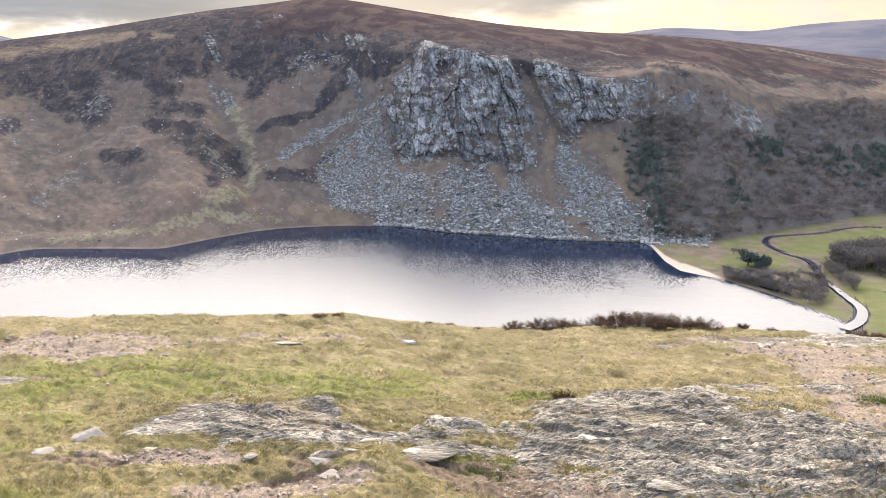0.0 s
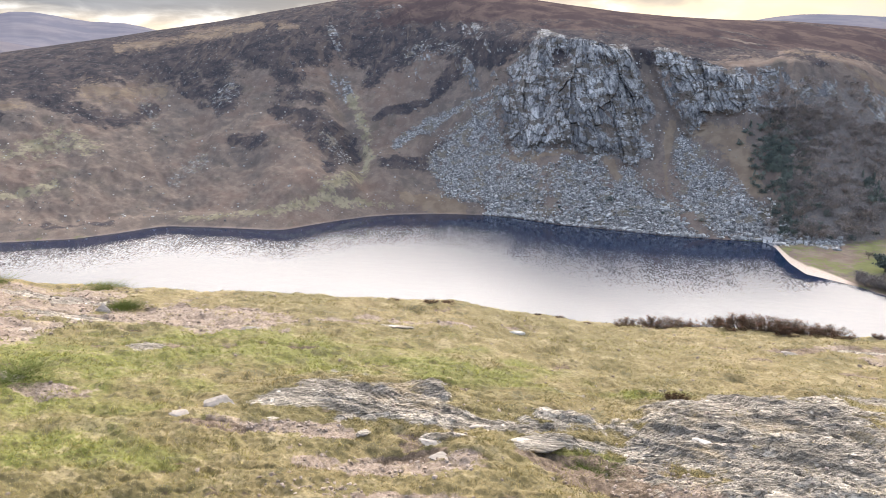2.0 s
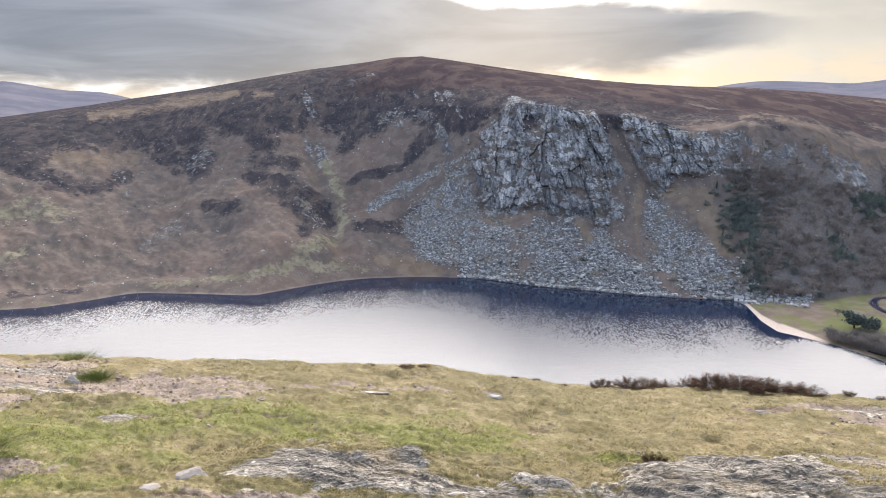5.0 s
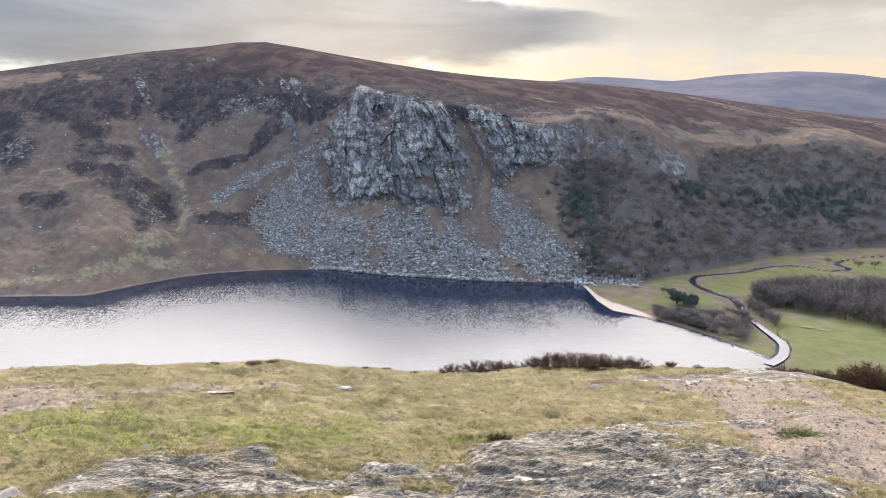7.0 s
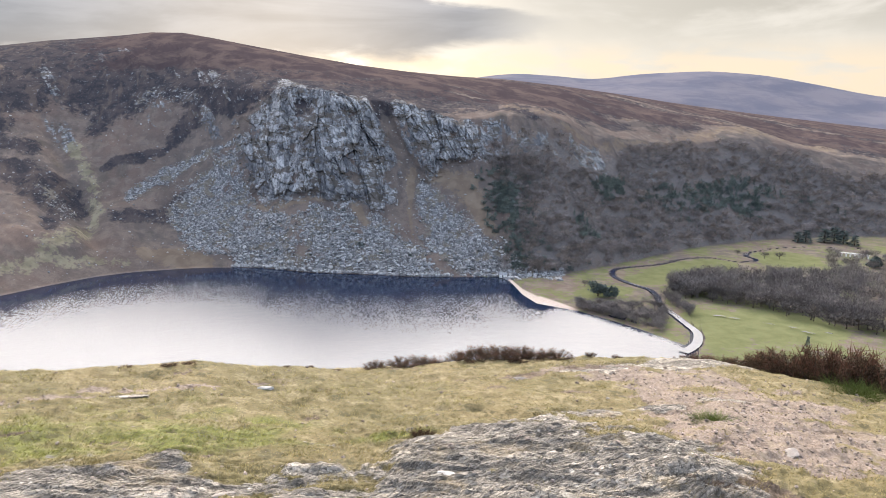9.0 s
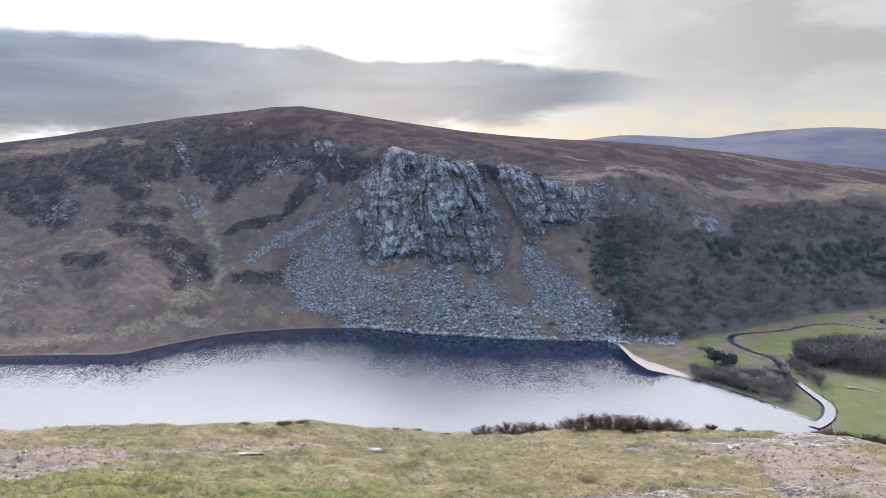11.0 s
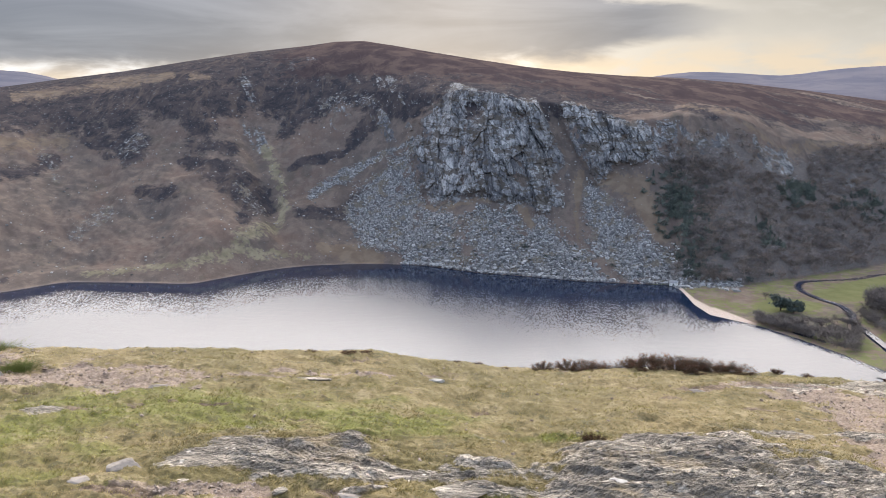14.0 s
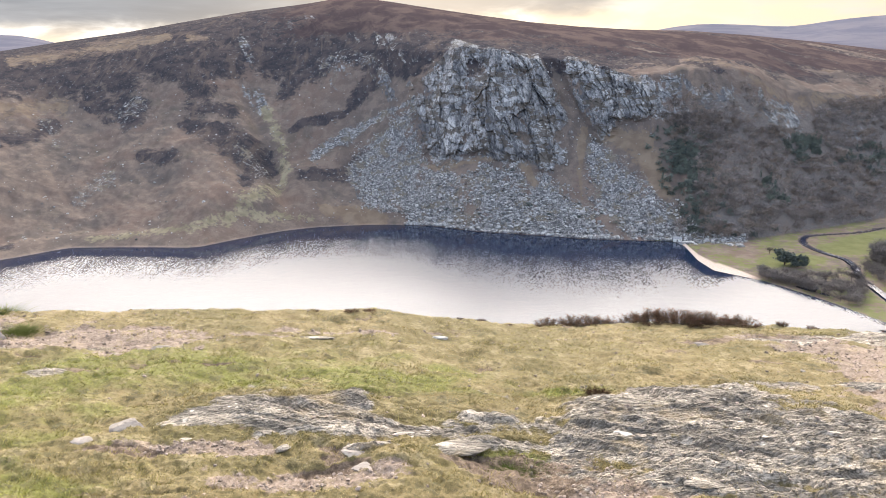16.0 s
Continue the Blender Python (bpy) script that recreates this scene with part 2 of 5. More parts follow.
# ---- materials of the land ----
def land_material():
    """Moor, rock, scree, heather and turf, told apart by the covers stored on the ground."""
    m, k = material("moorland")
    p = k.coords()
    c1 = k.node("ShaderNodeSeparateColor", Color=k.attr("cover", 0)).outputs
    c2 = k.node("ShaderNodeSeparateColor", Color=k.attr("growth", 0)).outputs
    big, mid = k.noise(p, 0.012, 5, 0.6, 0.4), k.noise(p, 0.06, 6, 0.58, 0.3)
    fine = k.noise(p, 0.6, 4, 0.7)
    run = k.noise(k.stretch(p, 1.6, 0.5, 0.5), 0.028, 7, 0.68, 0.9)
    # bracken and deer grass, mottled with heather
    tufts = k.noise(p, 0.03, 8, 0.62, 0.4)
    # the browns lean to purple: some distance haze is put into the colour
    moor = k.mix(k.ramp(big, 0.38, 0.62), (0.140, 0.107, 0.092), (0.110, 0.095, 0.087))
    moor = k.mix(k.ramp(mid, 0.42, 0.62), moor, (0.166, 0.134, 0.115))
    moor = k.mix(k.math("MULTIPLY", k.ramp(run, 0.50, 0.66), 0.3), moor, (0.066, 0.057, 0.056))
    moor = k.mix(k.math("MULTIPLY", k.ramp(tufts, 0.54, 0.66), 0.5), moor, (0.078, 0.074, 0.064))
    moor = k.mix(k.math("MULTIPLY", k.ramp(fine, 0.50, 0.60), 0.22), moor, (0.062, 0.053, 0.049))
    moor = k.mix(k.ramp(k.noise(p, 0.25, 6, 0.78), 0.655, 0.675), moor, (0.30, 0.295, 0.29))
    # dark heather
    heath = k.mix(k.ramp(mid, 0.40, 0.62), (0.038, 0.037, 0.043), (0.070, 0.060, 0.061))
    heath = k.mix(k.math("MULTIPLY", k.ramp(run, 0.53, 0.62), 0.45), heath, (0.128, 0.100, 0.085))
    heath = k.mix(k.math("MULTIPLY", k.ramp(fine, 0.54, 0.62), 0.35), heath, (0.115, 0.095, 0.085))
    heath = k.mix(k.math("MULTIPLY", k.ramp(k.noise(k.stretch(p, 1.3, 1.3, 0.7, (0, 14, 0)), 0.16, 7, 0.74), 0.59, 0.64), 0.7), heath, (0.20, 0.202, 0.212))
    # green turf and fields
    turf = k.mix(k.ramp(mid, 0.3, 0.7), (0.098, 0.110, 0.052), (0.136, 0.142, 0.074))
    turf = k.mix(k.math("MULTIPLY", k.ramp(fine, 0.4, 0.7), 0.4), turf, (0.16, 0.14, 0.07))
    # rock: jointed granite, pale faces between dark cracks and ledges of turf
    stone = k.node("ShaderNodeSeparateColor", Color=k.attr("stone", 0)).outputs
    lean = k.stretch(p, 1.25, 1.25, 0.45, (6, 14, 0))
    bits = k.node("ShaderNodeSeparateColor", Color=k.voronoi(lean, 0.36, "F1", 1)).outputs[0]
    crack = k.noise(k.stretch(p, 1.0, 1.0, 0.5), 0.10, 9, 0.75, 0.4)
    tone_of = k.math("ADD", k.math("MULTIPLY", bits, 0.25), k.math("MULTIPLY", stone[0], 0.85))
    rock = k.mix(k.ramp(tone_of, 0.26, 0.60), (0.105, 0.107, 0.115), (0.225, 0.227, 0.232))
    rock = k.mix(k.ramp(tone_of, 0.56, 0.88), rock, (0.40, 0.401, 0.40))
    seam = k.noise(k.stretch(p, 1.5, 1.5, 0.22, (5, 12, 0)), 0.13, 7, 0.7, 0.25)
    rock = k.mix(k.math("MULTIPLY", k.ramp(seam, 0.57, 0.62), 0.6), rock, (0.37, 0.366, 0.36))
    rock = k.mix(k.math("MULTIPLY", k.ramp(seam, 0.45, 0.40), 0.5), rock, (0.040, 0.040, 0.044))
    rock = k.mix(k.math("MULTIPLY", k.ramp(crack, 0.44, 0.39), 0.45), rock, (0.050, 0.049, 0.053))
    rock = k.mix(k.math("MULTIPLY", stone[1], 0.5), rock, (0.036, 0.036, 0.038))
    rock = k.mix(k.math("MULTIPLY", k.ramp(k.noise(k.stretch(p, 1, 1, 2.2), 0.05, 9, 0.74), 0.505, 0.55), 0.85), rock, (0.088, 0.076, 0.064))
    # scree: grey blocks
    cell = k.voronoi(p, 0.42, "F1", 1)
    tone = k.node("ShaderNodeSeparateColor", Color=cell).outputs[0]
    scree = k.mix(tone, (0.100, 0.101, 0.105), (0.36, 0.358, 0.356))
    scree = k.mix(k.ramp(k.voronoi(p, 0.42, "DISTANCE_TO_EDGE"), 0.14, 0.0), scree, (0.055, 0.055, 0.06))
    scree = k.mix(k.math("MULTIPLY", k.ramp(k.noise(p, 0.045, 8, 0.7, 0.3), 0.52, 0.58), 0.75), scree, (0.145, 0.122, 0.092))
    wood = k.mix(k.ramp(fine, 0.35, 0.7), (0.098, 0.090, 0.088), (0.185, 0.163, 0.152))
    sand = k.mix(k.ramp(fine, 0.3, 0.7), (0.33, 0.275, 0.24), (0.45, 0.385, 0.345))
    edge = k.math("MULTIPLY", k.math("SUBTRACT", k.noise(k.stretch(p, 1, 1, 1.0), 0.045, 8, 0.66, 0.4), 0.5), 1.3)
    edge = k.math("ADD", edge, k.math("MULTIPLY", k.math("SUBTRACT", k.noise(k.stretch(p, 1, 1, 0.7), 0.20, 5, 0.66), 0.5), 1.6))

    def lay(base, over, mask, lo=0.34, hi=0.62):
        return k.mix(k.ramp(k.math("ADD", mask, k.math("MULTIPLY", edge, k.ramp(mask, 0.0, 0.25))), lo, hi), base, over)

    grey_grass = k.mix(k.ramp(mid, 0.35, 0.65), (0.150, 0.134, 0.096), (0.235, 0.212, 0.152))
    reach_of = k.node("ShaderNodeSeparateColor", Color=k.attr("range", 0)).outputs
    col = lay(lay(moor, grey_grass, reach_of[1]), turf, c2[0])
    drift = k.math("MULTIPLY", k.math("SUBTRACT", k.noise(p, 0.030, 8, 0.62, 0.4), 0.5), 1.5)
    drift = k.math("ADD", drift, k.math("MULTIPLY", edge, 0.6))
    col = k.mix(k.ramp(k.math("ADD", c1[2], k.math("MULTIPLY", drift, k.ramp(c1[2], 0.0, 0.25))), 0.28, 0.68), col, heath)
    col = lay(col, wood, c2[1])
    bent = k.mix(k.ramp(mid, 0.35, 0.65), (0.140, 0.108, 0.084), (0.185, 0.147, 0.113))
    col = lay(col, bent, stone[2])
    col = lay(col, scree, c1[1])
    col = lay(col, rock, c1[0])
    col = k.mix(c2[2], col, sand)
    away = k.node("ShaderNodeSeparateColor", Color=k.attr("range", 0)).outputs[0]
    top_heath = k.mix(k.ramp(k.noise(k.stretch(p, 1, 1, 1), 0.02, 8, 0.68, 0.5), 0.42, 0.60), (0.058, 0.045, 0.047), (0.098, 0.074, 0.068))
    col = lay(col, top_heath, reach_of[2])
    # distance haze painted as blue and purple into the far hills' base colour
    haze_tint = k.mix(k.ramp(k.noise(k.stretch(p, 1, 1, 3), 0.004, 7, 0.65, 0.4), 0.38, 0.64), (0.104, 0.106, 0.136), (0.144, 0.136, 0.158))
    col = k.mix(away, col, haze_tint)
    relief = k.math("ADD", k.math("MULTIPLY", fine, 0.6), k.math("MULTIPLY", k.math("MULTIPLY", crack, 4.0), c1[0]))
    k.surface(col, 0.92, k.bump(relief, 0.22, 0.8), 0.0)
    return m


def water_material(name, depth=(0.006, 0.013, 0.036)):
    """Water, mirror-smooth in the lee of the hill and ruffled by wind further out."""
    m, k = material(name)
    p = k.coords()
    open_water = k.node("ShaderNodeSeparateColor", Color=k.attr("wind", 0)).outputs[0]
    gust = k.noise(k.stretch(p, 1, 1.4, 1), 0.016, 6, 0.62, 0.8)
    cats = k.noise(k.stretch(p, 1.0, 0.30, 1), 1.0, 3, 0.6)
    ruffle = k.math("ADD", open_water, k.math("MULTIPLY", k.math("ADD", k.math("MULTIPLY", k.math("SUBTRACT", gust, 0.5), 0.4), k.math("MULTIPLY", k.math("MULTIPLY", k.math("SUBTRACT", cats, 0.5), 20.0), k.math("MULTIPLY_ADD", open_water, k.math("SUBTRACT", 1.0, open_water), 0.03))), 0.8))
    fingers = k.noise(k.stretch(p, 1.0, 0.12, 1), 0.045, 3, 0.6, 0.2)
    ruffle = k.math("ADD", ruffle, k.math("MULTIPLY", k.math("SUBTRACT", fingers, 0.5), k.math("MULTIPLY", k.math("MULTIPLY", open_water, k.math("SUBTRACT", 1.0, open_water)), 4.0)))
    ruffle = k.ramp(ruffle, 0.18, 0.70)
    wave = k.math("ADD", k.noise(k.stretch(p, 1.0, 1.6, 1), 0.45, 4, 0.6), k.math("MULTIPLY", k.noise(k.stretch(p, 1, 1.5, 1), 0.07, 3), 1.5))
    wave = k.math("MULTIPLY", wave, k.math("MULTIPLY_ADD", ruffle, 0.85, 0.15))
    n = k.surface(depth, k.math("MULTIPLY_ADD", ruffle, 0.32, 0.05), k.bump(wave, 0.3, 0.45), 0.5)
    n.inputs["IOR"].default_value = 1.33
    return m


LAND = land_material()
WATER = water_material("lake_water")


# ---- the lie of the land, by bearing in degrees (0 ahead, right positive) ----
BEARING = (-50, -38, -30, -22, -15, -9, -4, 3, 9, 14, 20, 26, 34, 44, 52)
FOOT_OF_CRAG = (-9.0, -8.4, -7.6, -7.0, -6.0, -5.0, -5.9, -6.4, -4.6, -4.9, -6.0, -6.0, -5.2, -5.2, -5.2)
LOWER_SLOPE = (17, 19, 21, 23, 26, 30, 34, 35, 35, 34, 30, 28, 27, 26, 26)
HEAD_OF_CRAG = (-4.0, -3.0, -1.5, -0.4, 0.8, 1.8, 2.2, 2.1, 1.2, -0.3, -0.2, -0.8, -1.4, -2.9, -3.4)
UPPER_SLOPE = (21, 22, 24, 27, 32, 40, 58, 62, 60, 55, 38, 30, 28, 26, 26)
RIDGE_AT = (1450, 1450, 1450, 1430, 1420, 1400, 1410, 1440, 1500, 1560, 1680, 1800, 2000, 2200, 2300)
SKY_AT = (-54, -45.2, -41.7, -37.7, -33, -30.2, -26, -21.6, -17.3, -12.8, -10.7, -8.5, -6.3, -4.1, 0.1, 4.2, 8.1, 11.9, 15.7, 20.1, 24.4, 28.6, 32.6, 36.5, 42.4, 52)
SKY_LINE = (-2.6, -0.18, 0.64, 1.31, 2.06, 2.57, 3.26, 4.12, 4.89, 5.5, 5.85, 5.95, 5.66, 5.29, 4.61, 4.01, 3.61, 3.35, 3.2, 2.76, 2.21, 1.57, 1.04, 0.56, -0.1, -1.2)
FAR_AT = (-60, -52, -44.9, -41.5, -39.3, -37.8, -34.5, -32.3, -28, 10, 13.5, 16.6, 20.1, 22.7, 26.4, 31.2, 35.1, 38.7, 42.1, 50)
FAR_LINE = (2.4, 2.6, 2.8, 2.95, 3.63, 3.59, 2.98, 3.08, 2.0, 2.4, 3.3, 3.67, 3.49, 3.21, 3.68, 3.87, 3.53, 2.8, 2.03, 1.4)
SHORE_AT = (-46.5, -45.0, -43.2, -41.2, -37.4, -34.1, -31.1, -26.8, -22.3, -18.5, -15.3, -12.9, -8.2, -3.8, 0.6, 5.0, 9.3, 13.5, 16.2, 16.9, 18.0, 19.2, 22.9, 25.6, 27.9, 30.1, 31.4, 32.2)
SHORE_DIP = (16.5, 12.9, 11.7, 11.87, 12.11, 11.97, 11.72, 12.16, 12.62, 12.12, 11.76, 11.62, 11.58, 11.75, 12.3, 12.5, 12.72, 12.63, 12.55, 12.87, 13.9, 14.55, 15.0, 15.56, 16.06, 16.6, 16.9, 26.0)
FOOT_AT = (-50, -46, -43, -40, 15.6, 16.4, 20.9, 24.4, 27.4, 31.5, 37.3, 43.2, 52)
FOOT_DIP = (11.2, 11.3, 11.5, 12.6, 13.0, 12.45, 12.2, 11.33, 10.46, 9.27, 8.14, 7.45, 7.0)
BROW_AT = (-60, -46.7, -44, -39.6, -34, -27, -21.5, -12.9, -8.1, -3.4, 1.2, 6.5, 14, 21.2, 25.8, 30.2, 33.5, 40.2, 46, 60)
BROW_DIP = (11.1, 12.85, 13.85, 15.0, 16.08, 17.04, 17.75, 18.65, 18.85, 19.5, 19.75, 19.95, 19.35, 18.65, 18.5, 18.1, 17.75, 17.8, 17.9, 18.4)
BROW_R = (10.5, 10.0, 9.6, 9.2, 8.6, 8.0, 7.6, 7.3, 7.2, 7.1, 7.1, 7.2, 7.4, 7.6, 7.8, 7.9, 8.0, 8.0, 8.0, 8.0)


def tan_deg(a):
    return np.tan(np.radians(a))


def reach(z0, r0, slope, dip):
    """Where ground that climbs from (r0, z0) meets the line of sight that rises by dip degrees."""
    return (EYE - z0 + tan_deg(slope) * r0) / (tan_deg(slope) - tan_deg(dip))


def hilltop(x, y):
    """Height of the turf on the hilltop; it falls gently to a brow and then steeply to the lake."""
    r, a = np.hypot(x, y), np.degrees(np.arctan2(x, y))
    side = step(np.abs(a), 55, 100)
    a_c = np.clip(a, -60, 60)
    rb = curve(a_c, BROW_AT, BROW_R)
    hb = EYE - rb * tan_deg(np.interp(a_c, BROW_AT, BROW_DIP))
    z = hb * (r / rb) ** 1.12
    past = np.maximum(r - rb, 0)
    z = z - 0.22 * past - 0.05 * np.minimum(past, 6) ** 2 * 0.9
    z = z * (1 - side) + side * (0.05 * r)
    return z + 0.025 * fbm(x * 0.55, y * 0.55, 3, 5) * step(r, 0.5, 2.0)


NEAR_END = 12.0


def lie(az_grid):
    """Radius and height of the ground's main lines for each bearing."""
    a = np.clip(az_grid, -52, 52)
    brow_r = np.full_like(a, NEAR_END)
    brow_z = hilltop(NEAR_END * np.sin(np.radians(az_grid)), NEAR_END * np.cos(np.radians(az_grid))) - 0.08
    floor = LAKE + 1.6
    shore = shore_at(a)
    foot = (EYE - floor) / tan_deg(curve(a, FOOT_AT, FOOT_DIP))
    foot = np.maximum(foot, shore + 5)
    near_bank = np.minimum(340.0, shore - 8)
    fz = np.where(foot > shore + 20, floor, LAKE + 1.0)
    crag_dip, head_dip = curve(a, BEARING, FOOT_OF_CRAG), curve(a, BEARING, HEAD_OF_CRAG)
    base_r = reach(fz, foot, curve(a, BEARING, LOWER_SLOPE), crag_dip)
    base_z = EYE + base_r * tan_deg(crag_dip)
    head_r = reach(base_z, base_r, curve(a, BEARING, UPPER_SLOPE), head_dip)
    head_z = EYE + head_r * tan_deg(head_dip)
    ridge_r = np.maximum(curve(a, BEARING, RIDGE_AT), head_r + 60)
    ridge_z = EYE + ridge_r * tan_deg(np.interp(a, SKY_AT, SKY_LINE))
    far_r = np.full_like(a, 4300.0)
    far_z = EYE + far_r * tan_deg(curve(a, FAR_AT, FAR_LINE))
    return dict(brow=(brow_r, brow_z), near=(near_bank, np.full_like(a, LAKE - 3)), shore=(shore, np.full_like(a, LAKE)), foot=(foot, fz),
                base=(base_r, base_z), head=(head_r, head_z), ridge=(ridge_r, ridge_z), far=(far_r, far_z))


def facets(u, v, du, dv, seed, tilt):
    """Jointed facets: a height with its own tilt for each cell, and the nearness to the joint."""
    cu, cv = np.floor(u / du), np.floor(v / dv)
    first, second, height = np.full_like(u, 9.0), np.full_like(u, 9.0), np.zeros_like(u)
    for i in (-1, 0, 1):
        for j in (-1, 0, 1):
            ix, iy = cu + i, cv + j
            ox, oy = u / du - ix - 0.1 - 0.8 * lattice(ix, iy, seed), v / dv - iy - 0.1 - 0.8 * lattice(ix, iy, seed + 50)
            d = np.hypot(ox, oy)
            h = lattice(ix, iy, seed + 100) + tilt * ((lattice(ix, iy, seed + 150) - 0.5) * ox + (lattice(ix, iy, seed + 200) - 0.5) * oy)
            second = np.where(d < first, first, np.minimum(second, d))
            height = np.where(d < first, h, height)
            first = np.minimum(first, d)
    return height, second - first


def shore_at(a):
    """Distance of the far shore by bearing."""
    dip = sum(np.interp(a + d, SHORE_AT, SHORE_DIP, left=28, right=30) for d in (-0.7, -0.35, 0.0, 0.35, 0.7)) / 5
    dip = np.where((a < -43.5) | (a > 14.5), np.interp(a, SHORE_AT, SHORE_DIP, left=28, right=30), dip)
    return (EYE - LAKE) / tan_deg(dip)


def blob(u, v, spots, warp, soft=0.25):
    """1 inside soft-edged ovals (bearing, rise, half width, half height, tilt)."""
    out = np.zeros_like(u)
    for cu, cv, wu, wv, tilt in spots:
        s, c = math.sin(radians(tilt)), math.cos(radians(tilt))
        du, dv = u - cu, v - cv
        q = np.hypot((du * c + dv * s) / wu, (-du * s + dv * c) / wv) + warp
        out = np.maximum(out, step(q, 1.0 + soft, 1.0 - soft))
    return out


def stroke(u, v, lines, warp, soft=0.3):
    """1 inside soft-edged strokes; each line is a run of (bearing, rise, half width)."""
    out = np.zeros_like(u)
    for line in lines:
        for (u0, v0, w0), (u1, v1, w1) in zip(line, line[1:]):
            far = max(w0, w1) * 2.2
            near = (u > min(u0, u1) - far) & (u < max(u0, u1) + far) & (v > min(v0, v1) - far) & (v < max(v0, v1) + far)
            du, dv = u[near] - u0, v[near] - v0
            t = np.clip((du * (u1 - u0) + dv * (v1 - v0)) / ((u1 - u0) ** 2 + (v1 - v0) ** 2), 0, 1)
            q = np.hypot(du - t * (u1 - u0), dv - t * (v1 - v0)) / (w0 + t * (w1 - w0)) + warp[near]
            out[near] = np.maximum(out[near], step(q, 1.0 + soft, 1.0 - soft))
    return out


# covers of the hillside as strokes: bearing, rise, half width in degrees
HEATHER = (
    ((-22.2, -2.5, 0.45), (-19.6, -4.4, 1.1), (-17.4, -6.2, 1.45), (-18.2, -8.0, 0.5)), ((-25.6, -5.1, 0.35), (-23.4, -5.5, 0.5)),
    ((-21.6, 1.2, 1.0), (-20.8, -0.8, 0.8)), ((-26.4, 0.4, 1.2), (-26.0, -1.9, 0.9)), ((-21.7, -1.7, 0.6), (-18.8, -2.3, 0.5)), ((-29.5, 0.6, 0.5), (-28.4, -1.0, 1.0)),
    ((-50, -0.6, 1.8), (-40.8, -1.0, 1.4), (-37.7, -0.3, 0.9), (-30.8, 0.2, 0.6), (-26, 0.7, 0.5)), ((-46, -2.6, 0.7), (-38.5, -2.2, 0.5), (-35.7, -3.3, 0.55), (-33, -3.7, 0.5), (-31, -2.6, 0.4)),
    ((-20, 2.4, 0.7), (-17, 2.6, 1.5), (-11, 4.0, 1.4), (-6, 3.4, 1.2)), ((-13.9, -7.4, 0.45), (-11, -7.3, 0.7), (-8.4, -5.6, 0.45), (-5.8, -3.2, 0.35)),
    ((-14.4, -3.6, 0.2), (-12.2, -3.2, 0.35), (-9.8, -2.4, 0.2)), ((-9.6, -2.0, 0.4), (-7.8, 0.0, 0.6), (-6.0, 1.6, 0.8)), ((-39, -10.8, 0.3), (-34.8, -10.9, 0.4)), ((-15, -1.0, 0.5), (-12, 0.6, 0.5), (-10.5, 2.0, 0.6)))
TAN = (((-33, 1.4, 0.3), (-28, 2.0, 0.45), (-23, 2.95, 0.3)), ((-21.4, 2.7, 0.35), (-20.2, 2.75, 0.25)), ((-40.4, -3.1, 0.4), (-39.4, -2.9, 0.4)), ((-35.4, -1.7, 0.6), (-30.3, -1.6, 0.6)),
       ((15.7, 0.7, 0.12), (19.2, -0.1, 0.22), (22.9, -1.3, 0.4), (26.3, -1.1, 0.3), (33, -0.8, 0.25), (40, -1.6, 0.3)), ((25, 0.5, 0.1), (31, 0.05, 0.14), (36, -0.5, 0.14)))
SCREE = (
    ((-4.2, -1.6, 0.35), (-6.4, -4.2, 1.2), (-8.2, -7.0, 1.8), (-7.2, -9.0, 2.0)), ((-4.8, -4.0, 0.6), (-5.2, -6.4, 1.5), (-5.4, -9.0, 2.2), (-4.6, -11, 1.8)), ((-3.4, -7.4, 1.6), (-3.2, -9.6, 2.8), (-2.4, -11.6, 2.8)), ((1.0, -7.2, 1.0), (2, -9.6, 3.0), (3, -12, 3.8)),
    ((5.8, -7.4, 0.9), (6.6, -9.6, 2.4), (8, -12, 3.4)), ((9.6, -5.0, 0.7), (10.6, -7.4, 1.8), (12.6, -10.2, 2.3), (16.2, -12.0, 1.2)), ((-12.8, -5.8, 0.4), (-10.1, -4.3, 0.4), (-7.3, -2.7, 0.3), (-4.6, -1.4, 0.25)),
    ((15, -11.8, 0.9), (21, -12.1, 0.35)))
GRASSY = (((8.7, -3.9, 0.4), (8.5, -6.6, 0.22), (8.8, -8.6, 0.12)), ((10.8, -4.4, 0.6), (12.8, -5.2, 0.9), (14.2, -7.4, 0.6), (15.2, -9.2, 0.5)), ((-3.5, -6.7, 0.3), (-1.0, -6.9, 0.35), (1.6, -6.1, 0.3)), ((4.2, -6.9, 0.35), (5.0, -8.0, 0.3)),
          ((-12, -10.2, 0.8), (-7.4, -11.2, 0.6)))
STONY = (((-11.6, 1.0, 0.8), (-8.4, 0.9, 0.7)), ((-28.0, -6.3, 0.7), (-30.2, -7.9, 0.5)), ((-26.4, -2.0, 0.8), (-25.4, -1.0, 0.7)), ((-42.4, -2.9, 0.4), (-41.2, -2.2, 0.4)), ((-31.4, -2.3, 0.5), (-31, -3.9, 0.4)), ((-18.6, -5.2, 0.5), (-17.0, -6.8, 0.7)))
